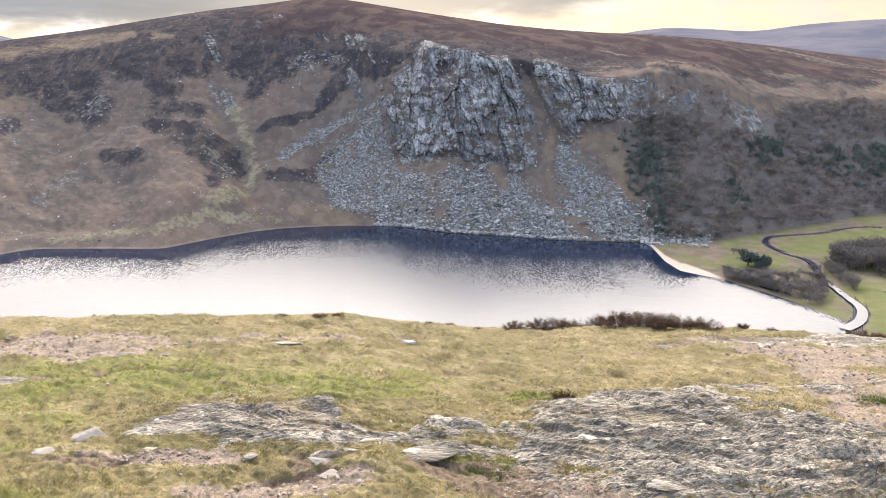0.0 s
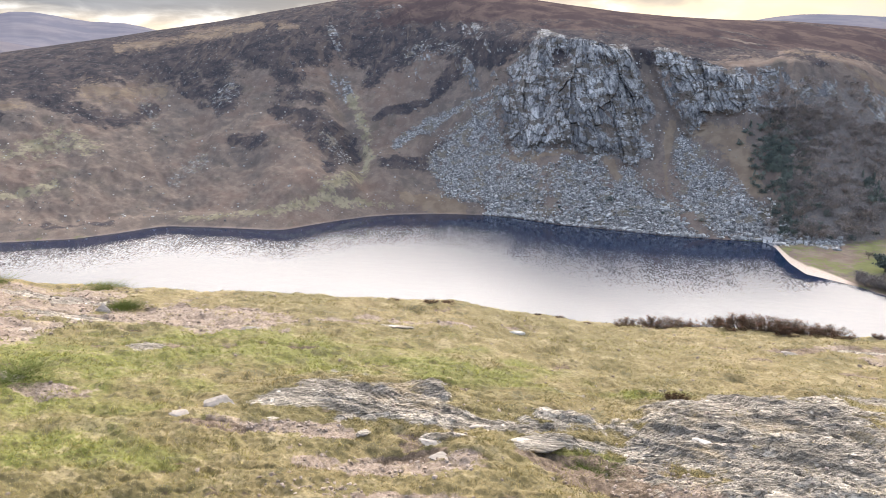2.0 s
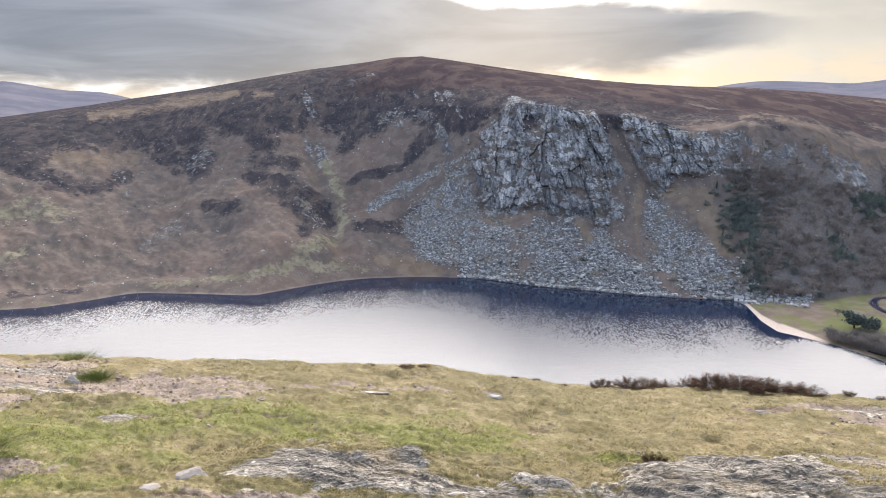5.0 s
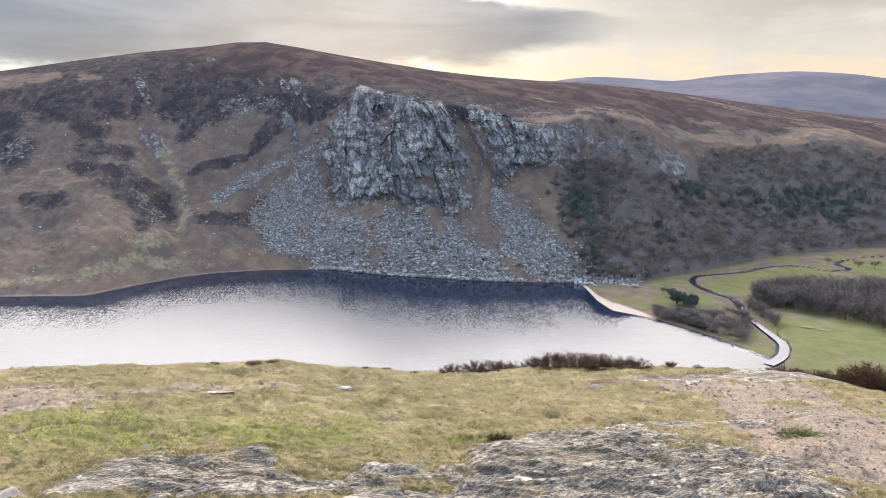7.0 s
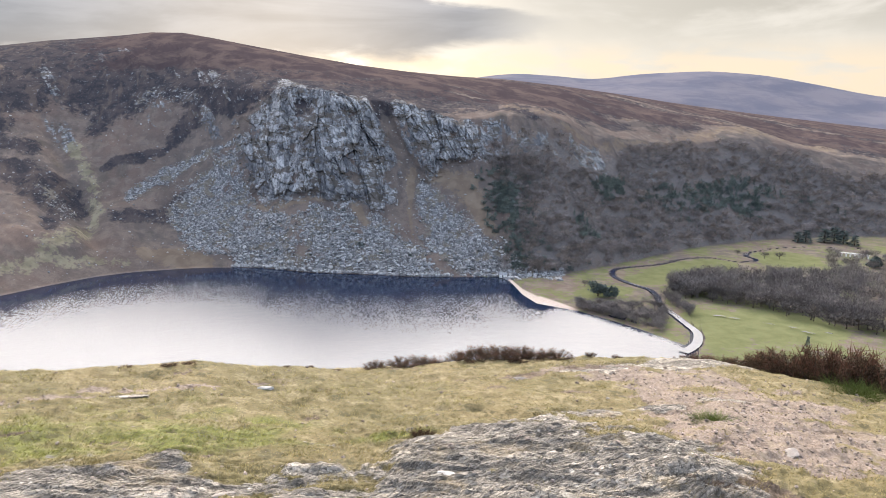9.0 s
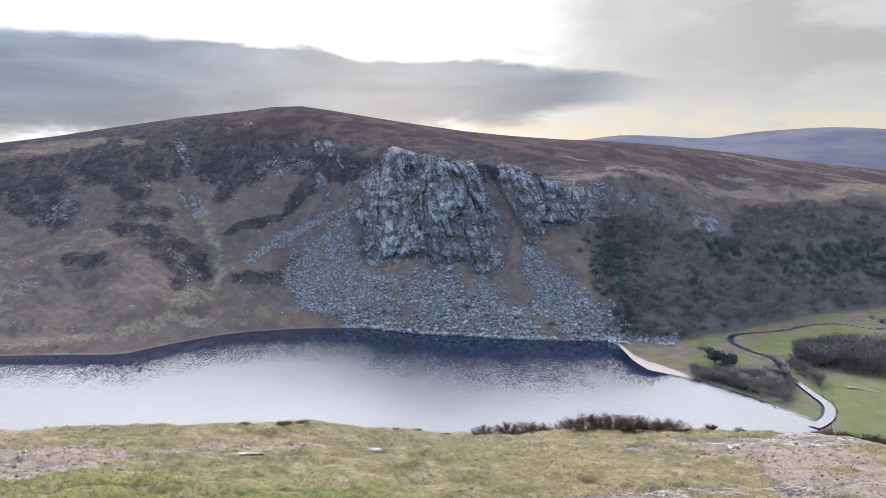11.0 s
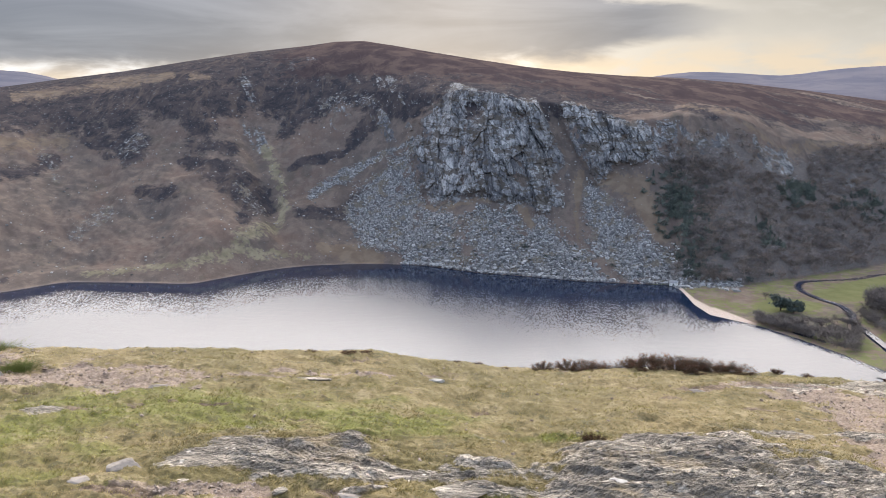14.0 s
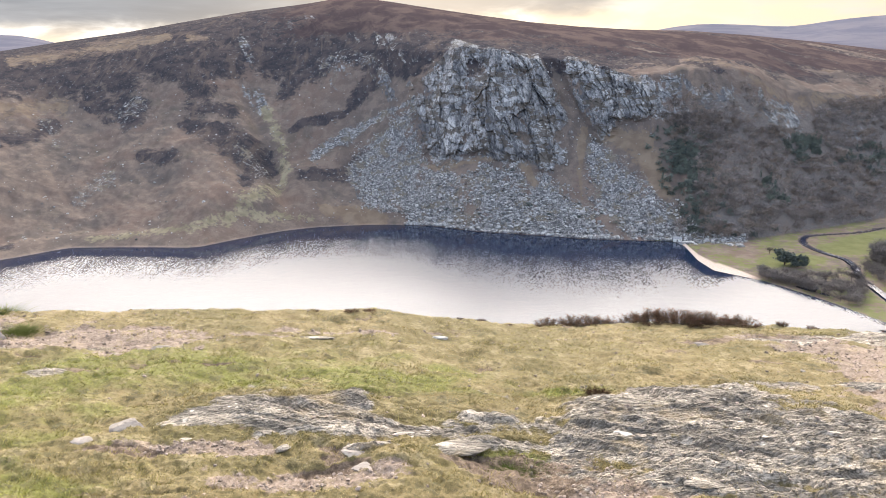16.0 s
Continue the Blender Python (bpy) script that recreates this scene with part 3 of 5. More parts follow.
GREEN = (((-16.3, -1.8, 0.4), (-15.3, -4.5, 0.45), (-15.1, -6.7, 0.5), (-16.2, -8.4, 0.5), (-18.2, -10.1, 0.8)), ((-30, -11.3, 0.25), (-22, -11.0, 0.4), (-18, -10.4, 0.5), (-12.8, -10.9, 0.3)),
         ((-41, -5.9, 0.4), (-37.6, -5.0, 0.8), (-35, -5.6, 0.4)), ((-47, -2.8, 0.5), (-44.6, -3.0, 0.5)), ((-42, -8.7, 0.25), (-38, -7.9, 0.35)), ((-46, -6.0, 0.8), (-43, -6.6, 0.5)))
CRAG = (((-1.0, 2.8, 0.6), (-1.8, 0.4, 1.5), (-2.4, -3.0, 2.0), (-2.2, -5.0, 1.7)), ((-1.0, 2.2, 0.7), (2.0, 1.6, 0.9), (5.0, 1.4, 0.7)), ((2.0, 1.2, 1.4), (1.6, -2.0, 3.0), (0.8, -4.6, 1.8)), ((5.0, 1.2, 0.8), (4.6, -1.6, 2.2), (5.4, -3.6, 1.7), (5.4, -5.6, 1.1)), ((3.6, -5.2, 0.8), (6.8, -5.4, 0.7)),
        ((7.6, 1.0, 0.8), (9.6, -0.6, 1.9), (11.0, -2.4, 1.5), (13.4, -2.7, 0.9)), ((11.5, -0.2, 0.5), (13.2, -1.2, 0.8)))
CLEFT = (((5.5, 1.9, 0.3), (6.8, -0.2, 0.4), (7.9, -2.3, 0.5), (8.8, -4.0, 0.55)),)
ROCKY = (((-11, -0.5, 0.5), (-8.6, 1.6, 0.9), (-6.4, 2.6, 1.0)), ((-13, 2.6, 0.8), (-9.4, 4.6, 0.7)), ((12.6, -0.8, 0.8), (14.6, -1.6, 1.2), (17.8, -1.2, 0.9)), ((14.6, -3.2, 0.7), (17.6, -3.4, 0.6)), ((-17.6, 1.8, 0.8), (-16.6, 3.4, 0.9), (-11.4, 4.4, 1.1), (-8.6, 3.0, 1.5), (-5.0, 3.2, 1.0)), ((-4.6, 2.4, 0.6), (-6.2, -0.2, 1.5), (-7.2, -1.4, 0.8)), ((17.5, -2.0, 1.3), (22, -2.2, 1.2), (26, -3.2, 1.2), (29, -4.4, 0.6)), ((-17.4, -0.4, 0.5), (-15.8, -2.4, 0.4)))
FIELD = ((33.6, -15.4, 2.4, 1.5, 0), (37.5, -14.7, 4.9, 1.15, 3), (31.6, -14.9, 1.0, 0.9, 0), (30.4, -11.3, 4.2, 0.78, 14), (27.6, -12.0, 1.7, 0.42, 10), (37.7, -9.7, 2.5, 0.6, 0), (24.5, -13.3, 2.4, 0.45, 8))


# the river from the lake upstream: bearing, dip, width
RIVER = ((31.0, 17.3, 8), (31.6, 16.9, 7.5), (32.0, 16.4, 7), (31.9, 15.7, 6.5), (31.0, 15.1, 5.5), (29.9, 14.4, 5), (29.0, 13.85, 5), (28.7, 13.25, 5), (28.0, 12.75, 5), (26.8, 12.5, 5), (25.5, 12.1, 5), (25.15, 11.75, 5),
         (25.4, 11.4, 5), (26.7, 11.15, 5), (28.9, 10.75, 5), (30.5, 10.25, 5), (32.4, 10.0, 5), (34.1, 10.12, 5), (35.4, 10.0, 5), (35.6, 9.82, 5), (34.9, 9.62, 5), (35.5, 9.25, 5), (38.1, 8.7, 5), (43, 8.3, 5))


def river_line(n=6):
    """Points along the river: x, y, width."""
    pts = np.array([((EYE - LAKE - 1.6) / tan_deg(d) * math.sin(radians(b)), (EYE - LAKE - 1.6) / tan_deg(d) * math.cos(radians(b)), w) for b, d, w in RIVER])
    pts = np.vstack([2 * pts[0] - pts[1], pts, 2 * pts[-1] - pts[-2]])
    out = []
    for i in range(1, len(pts) - 2):
        p0, p1, p2, p3 = pts[i - 1:i + 3]
        for t in np.arange(n) / n:
            out.append(0.5 * (2 * p1 + (p2 - p0) * t + (2 * p0 - 5 * p1 + 4 * p2 - p3) * t * t + (3 * p1 - p0 - 3 * p2 + p3) * t ** 3))
    return np.array(out)


RIVER_LINE = river_line()


def valley():
    step_az = 0.115
    fine = np.concatenate([np.arange(-51, -13, step_az), np.arange(-13, 19, 0.075), np.arange(19, 49.001, step_az)])
    a = np.concatenate([np.arange(-180, -53, 6.0), np.array([-53, -52, -51.4]), fine, np.array([49.4, 50, 51.5, 54]), np.arange(60, 181, 6.0)])
    L = lie(a)
    side = step(np.abs(a), 56, 95)
    sections = (("brow", "near", 24), ("near", "shore", 16), ("shore", "foot", 80), ("foot", "base", 96), ("base", "head", 140), ("head", "ridge", 50))
    R, Z, S = [], [], []
    for i, (p, q, n) in enumerate(sections):
        (r0, z0), (r1, z1) = L[p], L[q]
        for j in range(n):
            t = j / n
            R.append(r0 + (r1 - r0) * t)
            zz = z0 + (z1 - z0) * t
            if p == "brow":
                zz = z0 + (z1 - z0) * (0.85 * t + 0.15 * math.sin(t * math.pi / 2))
            if p == "near":
                zz = np.where(r1 > 430, np.full_like(a, LAKE - 3.0 + 3.0 * t ** 6), LAKE + 1.6 * t)
            if p == "head":
                zz = z0 + (z1 - z0) * (t + 0.22 * math.sin(t * math.pi))
            Z.append(zz)
            S.append(np.full_like(a, i + t))
    (r0, z0), (r1, z1) = L["ridge"], L["far"]
    for t in (0, 0.02, 0.06, 0.12, 0.2, 0.3, 0.42):
        R.append(r0 + (r1 - r0) * t)
        spur = EYE + R[-1] * tan_deg(np.interp(a, (-60, -52, -45, -43.2, -40.9, -37.7, -34, -30), (4.0, 3.6, 2.7, 2.34, 1.8, 1.2, 0.2, -3.0)))
        zz = z0 - 70 * step(np.array(t), 0, 0.3) + 0 * a
        Z.append(np.where(a < -30, np.maximum(zz, spur - 260 * abs(t - 0.3)), zz))
        S.append(np.full_like(a, 6 + t))
    base_z = Z[-1]
    base_r = R[-1]
    for j in range(1, 31):
        t = j / 30
        R.append(base_r + (r1 - base_r) * t)
        Z.append(base_z + (z1 - base_z) * t ** 0.9)
        S.append(np.full_like(a, 7 + t * 0.9))
    R.append(np.full_like(a, 4700.0))
    Z.append(z1 - 60)
    S.append(np.full_like(a, 8.0))
    R, Z, S = np.array(R), np.array(Z), np.array(S)
    A = np.broadcast_to(a, R.shape)
    ar = np.radians(A)
    # behind the viewer the hill goes on rising
    behind = 0.05 * R * step(R, 0, 30) + 60 * step(R, 100, 900) - 90 * step(R, 1500, 4700)
    Z = Z * (1 - side) + behind * side
    u = ar * 1100.0
    rise = np.degrees(np.arctan2(Z - EYE, R))
    warp = 0.42 * fbm(u * 0.02 + R * 0.004, R * 0.012, 6, 21, 0.6)
    streak = 0.45 * fbm(u * 0.055 + R * 0.012, R * 0.010, 5, 22, 0.6)
    rough = 0.45 * fbm(u * 0.028 + 0.006 * Z, Z * 0.032, 6, 23, 0.62)
    ragged = 0.55 * fbm(u * 0.045 + R * 0.02, Z * 0.06 + R * 0.02, 5, 25, 0.65)
    crag = stroke(A, rise, CRAG, 1.2 * rough + 0.5 * ragged, 0.7)
    cleft = stroke(A, rise, CLEFT, 0.3 * rough, 0.6)
    crag = crag * (1 - 0.75 * cleft)
    broken = step(fbm(u * 0.060 + 0.026 * Z, Z * 0.022, 5, 24, 0.6), 0.0, 0.5)
    broken = np.maximum(broken, step(fbm(u * 0.060 + 0.026 * Z, Z * 0.022, 5, 24, 0.6), -0.4, 0.15) * step(A, 11, 13))
    outcrop = (0.85 - 0.2 * step(A, 12, 15)) * stroke(A, rise, ROCKY, warp, 0.8) * broken
    top_of_rock = 5.06 + 0.7 * step(A, 0.5, -4)
    below_top = step(S - top_of_rock, 0.0, -0.08)
    buttress = crag * below_top
    crag = np.maximum(crag, outcrop) * below_top
    tan_grass = 0.62 * stroke(A, rise, TAN, warp * 1.2 + 0.9 * ragged, 1.3)
    grassy_scree = stroke(A, rise, GRASSY, warp * 1.2 + 0.8 * ragged, 1.3)
    scree = stroke(A, rise, SCREE, 0.8 * warp + 0.8 * ragged, 0.8) * (S > 2.6) * (1 - 0.75 * grassy_scree)
    scree = np.maximum(scree, 0.5 * stroke(A, rise, STONY, warp + ragged, 0.9))
    heather = stroke(A, rise, HEATHER, warp * 1.1 + 0.9 * ragged, 1.3)
    pale = 0.62 * stroke(A, rise, GREEN, warp * 0.9 + 0.8 * ragged, 1.4) * (S > 3.02)
    field = blob(A, rise, FIELD, warp * 0.15) * (S < 3.05)
    on_slope = step(S, 3.0, 3.4)
    floor_here = (S >= 2) & (S < 3.02)
    tree_line = np.interp(A, (11, 14, 20, 29, 37, 43, 52), (-4.0, -2.6, -1.4, -1.2, -2.2, -3.6, -5))
    wood = step(warp * 2.0 + streak + tree_line - rise, -0.6, 0.9) * step(A - 15.6 - 0.34 * (-6.5 - rise) + 4.5 * warp + 2.0 * streak, -1.2, 1.6) * step(S, 2.95, 3.05) * (S < 5.05)
    low_edge = np.interp(A, (-50, -36, -28, -18, -5, 10), (-3.6, -3.2, -0.9, -0.8, -0.2, -0.4))
    upland = step(rise + 2.4 * warp + 1.6 * ragged - low_edge, -0.8, 2.2) * step(A, -62, -50) * step(A, 36, 16) * 0.9
    heather = np.maximum(heather, upland)
    moor_top = step(S, 5.0, 5.25) * step(A, -20, -9) * (1.1 + 0.7 * fbm(u * 0.004, R * 0.02, 4, 8)) + 0.9 * step(S, 6.0, 6.4)
    heather = np.maximum(heather, np.clip(moor_top, 0, 1))
    tongue = np.clip(fbm(u * 0.006 + R * 0.004, R * 0.035, 4, 14), 0, 1) * step(S, 4.9, 5.2) * step(A, 8, 14) * (S < 6)
    heather = heather * (1 - 1.1 * np.clip(tongue * 1.4 - 0.55, 0, 0.8)) * (1 - 0.9 * tan_grass)
    # relief: folds, gullies, ribs of rock
    fold = 17 * fbm(u * 0.006, R * 0.005, 3, 3) * on_slope * step(S, 6.0, 5.7)
    gully = -12 * np.exp(-((A + 15.6 + (rise + 8) * 0.28) / 0.9) ** 2) * on_slope * step(S, 5.2, 4.5)
    bumps = 2.0 * fbm(u * 0.022 + R * 0.006, R * 0.012, 3, 34) + 1.6 * fbm(u * 0.06, R * 0.05, 4, 33) * on_slope
    far_fold = 22 * fbm(u * 0.004, R * 0.0012, 5, 71) * step(S, 7.05, 7.2) * step(S, 7.9, 7.5)
    Z = Z + (fold * 0.7 + gully + bumps) * (1 - side) * step(S, 3.0, 3.5) * step(S, 5.75, 5.1) + far_fold * (1 - side)
    Z = Z + 0.3 * fbm(u * 0.02, R * 0.02, 3, 61) * floor_here * (R > L["shore"][0] + 12)
    # the crag: a bulging buttress and a lesser one, split by a cleft and jointed into leaning facets
    rocky = (crag > 0.02) & (S > 3.2) & (S < 5.9)
    lean = np.interp(A, (-4, 2, 6, 12, 20), (-0.12, 0.12, 0.42, 0.34, 0.3))
    lu = (u + lean * (Z + 20) + 5 * fbm(u * 0.03, Z * 0.03, 3, 81))[rocky]
    lz = (Z + 0.14 * u + 6 * fbm(u * 0.02, Z * 0.02, 3, 82))[rocky]
    h1, e1 = facets(lu, lz, 24, 46, 44, 1.1)
    h2, e2 = facets(lu, lz, 9.5, 20, 45, 1.1)
    h3, e3 = facets(lu, lz, 4.2, 8.0, 46, 1.0)
    ribs = np.zeros_like(R)
    ribs[rocky] = 6.0 * h1 + 3.4 * h2 + 1.5 * h3 - 1.6 * step(e2, 0.09, 0.0) - 1.5 * step(e1, 0.05, 0.0)
    tone, joint = np.zeros_like(R), np.zeros_like(R)
    tone[rocky] = 0.42 * h3 + 0.34 * h2 + 0.24 * h1
    joint[rocky] = np.maximum(step(e2, 0.11, 0.02), 0.8 * step(e3, 0.10, 0.0))
    dome = 15 * np.clip(1 - ((A - 1.8) / 5.6) ** 2 - ((rise + 2.2) / 5.5) ** 2, 0, 1) + 9 * np.clip(1 - ((A - 11.0) / 3.6) ** 2 - ((rise + 1.2) / 3.2) ** 2, 0, 1)
    shelf = stroke(A, rise, CRAG, 0.25 * rough, 0.9) * step(S, 5.15, 4.95)
    R = R - np.maximum(buttress, 0.45 * crag) * (ribs + 2) - dome * shelf + 6 * cleft * step(S, 5.12, 4.9)
    rub = scree * (0.9 * fbm(u * 0.25, R * 0.25, 3, 51))
    Z = Z + rub + crag * 0.8 * fbm(u * 0.2, R * 0.2, 3, 52)
    X, Y = R * np.sin(ar), R * np.cos(ar)
    to_river = np.full(R.shape, 99.0)
    low = (A > 20) & (A < 46) & (S > 1.5) & (S < 3.1)
    d_low = np.full(low.sum(), 99.0)
    for px, py, w in RIVER_LINE:
        d_low = np.minimum(d_low, np.hypot(X[low] - px, Y[low] - py) - w / 2)
    to_river[low] = d_low
    Z = Z - 1.5 * step(to_river, 2.0, -1.0) * low
    verts = np.stack([X, Y, Z], -1).reshape(-1, 3)
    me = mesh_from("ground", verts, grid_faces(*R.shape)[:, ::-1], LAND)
    bank = 0.8 * low * step(to_river, 2.8, 1.2)
    hard = ((crag > 0.35) | (scree > 0.5))[:-1, :-1].ravel()
    me.polygons.foreach_set("use_smooth", ~hard)
    mossy = np.maximum(step(rise, 0.0, 2.4) * 0.35, step(np.abs(A - 1.8), 4.2, 6.2) * 0.25 * (A < 6))
    crag = crag * (1 - mossy * (1 + 1.2 * ragged))
    masks_on(me, "cover", (crag, 0.82 * scree * (1 - crag), np.maximum(heather * (S > 2.99), bank)))
    beach_mid = np.interp(A, (16.2, 18, 19.5, 22.5), (3, 10, 13, 3))
    beach = step(A, 15.8, 16.6) * step(A, 23.0, 21.6) * step(R - L["shore"][0], beach_mid * 2.6, beach_mid * 1.8) * (S >= 1.9) * (S < 3)
    spit = 0.6 * step(np.abs(A + 43.4), 1.1, 0.5) * floor_here * step(R - L["shore"][0], 14, 6)
    rim = floor_here * step(R - L["shore"][0], 5, 2) * (A < -8) * 0.05
    grassy = np.where(floor_here & (A > 14), np.maximum(field, 0.45 + 0.5 * warp), 0) + np.where(floor_here & (A < -36), 0.3, 0)
    masks_on(me, "growth", (grassy * (1 - bank), 0.62 * np.clip(wood, 0, 1), np.clip(beach + spit + rim, 0, 1)))
    # far ranges and the left spur take the painted haze
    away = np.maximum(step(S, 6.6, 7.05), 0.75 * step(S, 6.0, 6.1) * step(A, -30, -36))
    bare = step(fbm(u * 0.035 + 0.01 * Z, Z * 0.05, 4, 83), -0.35, 0.6)
    masks_on(me, "stone", (0.75 * tone + 0.25 * bare, joint, np.maximum(grassy_scree, tan_grass)))
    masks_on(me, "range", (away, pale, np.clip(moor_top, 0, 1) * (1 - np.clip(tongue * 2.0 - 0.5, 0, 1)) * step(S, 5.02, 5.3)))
    tagged(new("ground", me), "heather moor, crags and scree above the lake", "hillside", kind="structure")
    return dict(X=X, Y=Y, Z=Z, S=S, A=A, rise=rise, crag=crag, scree=scree * (1 - crag), wood=np.clip(wood, 0, 1), heather=heather)


LAY = valley()


def lake():
    bearing = np.arange(-62, 40.1, 0.5)
    rows = np.linspace(250, 900, 66)
    R, A = np.meshgrid(rows, bearing, indexing="ij")
    ar = np.radians(A)
    me = mesh_from("water", np.stack([R * np.sin(ar), R * np.cos(ar), np.full_like(R, LAKE)], -1).reshape(-1, 3), grid_faces(*R.shape)[:, ::-1], WATER)
    shore = shore_at(A)
    lee = np.interp(A, (-46, -42, -36, -30, -24, -16, -8, -2, 6, 12, 16, 18, 21), (120, 120, 120, 120, 120, 125, 140, 170, 185, 175, 160, 90, 8))
    wind = step(shore - R, lee * 0.1, lee * 1.5)
    masks_on(me, "wind", (wind, wind, wind))
    return tagged(new("water", me), "dark rippled lake mirroring the bright sky", "lake", kind="structure")


lake()


# ---- the hilltop ----
def schist(k, p):
    """Colour and relief of the layered grey schist."""
    bent = k.node("ShaderNodeVectorMath")
    bent.operation = "ADD"
    k.put(bent.inputs[0], p)
    swirl = k.tree.nodes.new("ShaderNodeTexNoise")
    swirl.inputs["Scale"].default_value = 1.3
    k.put(swirl.inputs["Vector"], p)
    k.put(bent.inputs[1], k.stretch(swirl.outputs[1], 0.22, 0.22, 0.22))
    q = bent.outputs[0]
    layer = k.noise(k.stretch(q, 1.2, 5.0, 3.0, (0, 0, -20)), 2.6, 12, 0.78, 0.3)
    seam = k.noise(k.stretch(q, 2.6, 13.0, 6.0, (0, 0, -20)), 2.6, 10, 0.80, 0.3)
    bands = k.tree.nodes.new("ShaderNodeTexWave")
    bands.bands_direction = "Y"
    k.put(bands.inputs["Vector"], k.stretch(q, 0.55, 1.0, 0.6, (0, 0, -20)))
    for key, value in (("Scale", 13.0), ("Distortion", 9.0), ("Detail", 7.0), ("Detail Scale", 2.2), ("Detail Roughness", 0.72)):
        bands.inputs[key].default_value = value
    lines = bands.outputs[1]
    grain = k.noise(p, 60, 6, 0.75)
    patch = k.noise(p, 1.6, 6, 0.65)
    chip = k.noise(k.stretch(q, 1.0, 2.6, 1.5, (0, 0, -20)), 11, 10, 0.80, 0.3)
    split = k.voronoi(k.stretch(q, 1.0, 3.4, 2.0, (0, 0, -20)), 6.5, "DISTANCE_TO_EDGE")
    rock = k.mix(k.ramp(layer, 0.43, 0.56), (0.180, 0.166, 0.148), (0.44, 0.405, 0.36))
    flow = k.noise(k.stretch(q, 0.7, 2.4, 1.5, (0, 0, -20)), 1.7, 6, 0.62, 0.5)
    rock = k.mix(k.ramp(flow, 0.42, 0.60), k.mix(1.0, rock, (0.66, 0.66, 0.67), "MULTIPLY"), rock)
    rock = k.mix(k.math("MULTIPLY", k.ramp(chip, 0.57, 0.62), k.ramp(flow, 0.40, 0.56)), rock, (0.60, 0.56, 0.505))
    rock = k.mix(k.math("MULTIPLY", k.ramp(seam, 0.60, 0.63), 0.8), rock, (0.62, 0.59, 0.55))
    rock = k.mix(k.math("MULTIPLY", k.ramp(lines, 0.14, 0.04), 0.85), rock, (0.085, 0.076, 0.064))
    rock = k.mix(k.ramp(seam, 0.45, 0.40), rock, (0.050, 0.046, 0.042))
    rock = k.mix(k.math("MULTIPLY", k.ramp(split, 0.03, 0.0), 0.75), rock, (0.035, 0.032, 0.028))
    rock = k.mix(k.math("MULTIPLY", k.ramp(k.noise(k.stretch(q, 1, 2, 1, (0, 0, -20)), 3.4, 9, 0.72), 0.57, 0.62), 0.75), rock, (0.60, 0.555, 0.495))
    rock = k.mix(k.math("MULTIPLY", k.ramp(patch, 0.54, 0.66), 0.6), rock, (0.27, 0.215, 0.13))
    rock = k.mix(k.math("MULTIPLY", k.ramp(k.voronoi(p, 9.0), 0.17, 0.08), k.ramp(patch, 0.52, 0.42)), rock, (0.66, 0.64, 0.60))
    rock = k.mix(k.math("MULTIPLY", k.ramp(grain, 0.42, 0.62), 0.4), rock, (0.10, 0.092, 0.084))
    rock = k.mix(1.0, rock, (1.10, 1.045, 0.965), "MULTIPLY")
    seam = k.math("ADD", seam, k.math("MULTIPLY", lines, 0.5))
    return rock, k.math("ADD", k.math("MULTIPLY", k.math("ADD", seam, chip), 1.5), k.math("ADD", layer, k.math("MULTIPLY", grain, 0.25)))


def turf_material():
    m, k = material("hill_turf")
    p = k.coords()
    c = k.node("ShaderNodeSeparateColor", Color=k.attr("cover", 0)).outputs
    soil = k.node("ShaderNodeSeparateColor", Color=k.attr("soil", 0)).outputs[0]
    big, mid = k.noise(p, 0.8, 6, 0.62, 0.5), k.noise(p, 5.0, 7, 0.68)
    fine = k.noise(p, 42.0, 6, 0.72)
    turf = k.mix(k.ramp(big, 0.35, 0.65), (0.128, 0.104, 0.042), (0.190, 0.146, 0.070))
    turf = k.mix(k.math("MULTIPLY", c[2], 0.75), turf, (0.132, 0.145, 0.028))
    turf = k.mix(k.math("MULTIPLY", k.ramp(mid, 0.54, 0.61), 0.6), turf, (0.29, 0.235, 0.135))
    turf = k.mix(k.math("MULTIPLY", k.ramp(mid, 0.45, 0.38), 0.75), turf, (0.070, 0.062, 0.028))
    # fine dark mottles put shade between the grass clumps into the turf's colour
    turf = k.mix(k.math("MULTIPLY", k.ramp(fine, 0.50, 0.58), 0.65), turf, (0.075, 0.062, 0.028))
    cells = k.voronoi(p, 85.0, "F1", 1)
    tone = k.node("ShaderNodeSeparateColor", Color=cells).outputs[0]
    grit = k.mix(tone, (0.115, 0.086, 0.066), (0.275, 0.213, 0.170))
    grit = k.mix(k.math("MULTIPLY", k.ramp(fine, 0.48, 0.58), 0.6), grit, (0.20, 0.148, 0.112))
    grit = k.mix(k.math("MULTIPLY", k.ramp(k.noise(p, 14.0, 6, 0.72), 0.54, 0.62), 0.6), grit, (0.28, 0.225, 0.182))
    grit = k.mix(k.math("MULTIPLY", k.ramp(k.noise(p, 11.0, 6, 0.72), 0.45, 0.38), 0.6), grit, (0.095, 0.070, 0.052))
    grit = k.mix(k.math("MULTIPLY", k.ramp(mid, 0.5, 0.7), 0.5), grit, (0.30, 0.24, 0.14))
    dirt = k.mix(k.ramp(fine, 0.35, 0.7), (0.075, 0.052, 0.036), (0.19, 0.14, 0.10))
    rock, relief = schist(k, p)
    edge = k.math("MULTIPLY", k.math("SUBTRACT", k.noise(p, 4.0, 10, 0.76, 0.4), 0.5), 1.9)

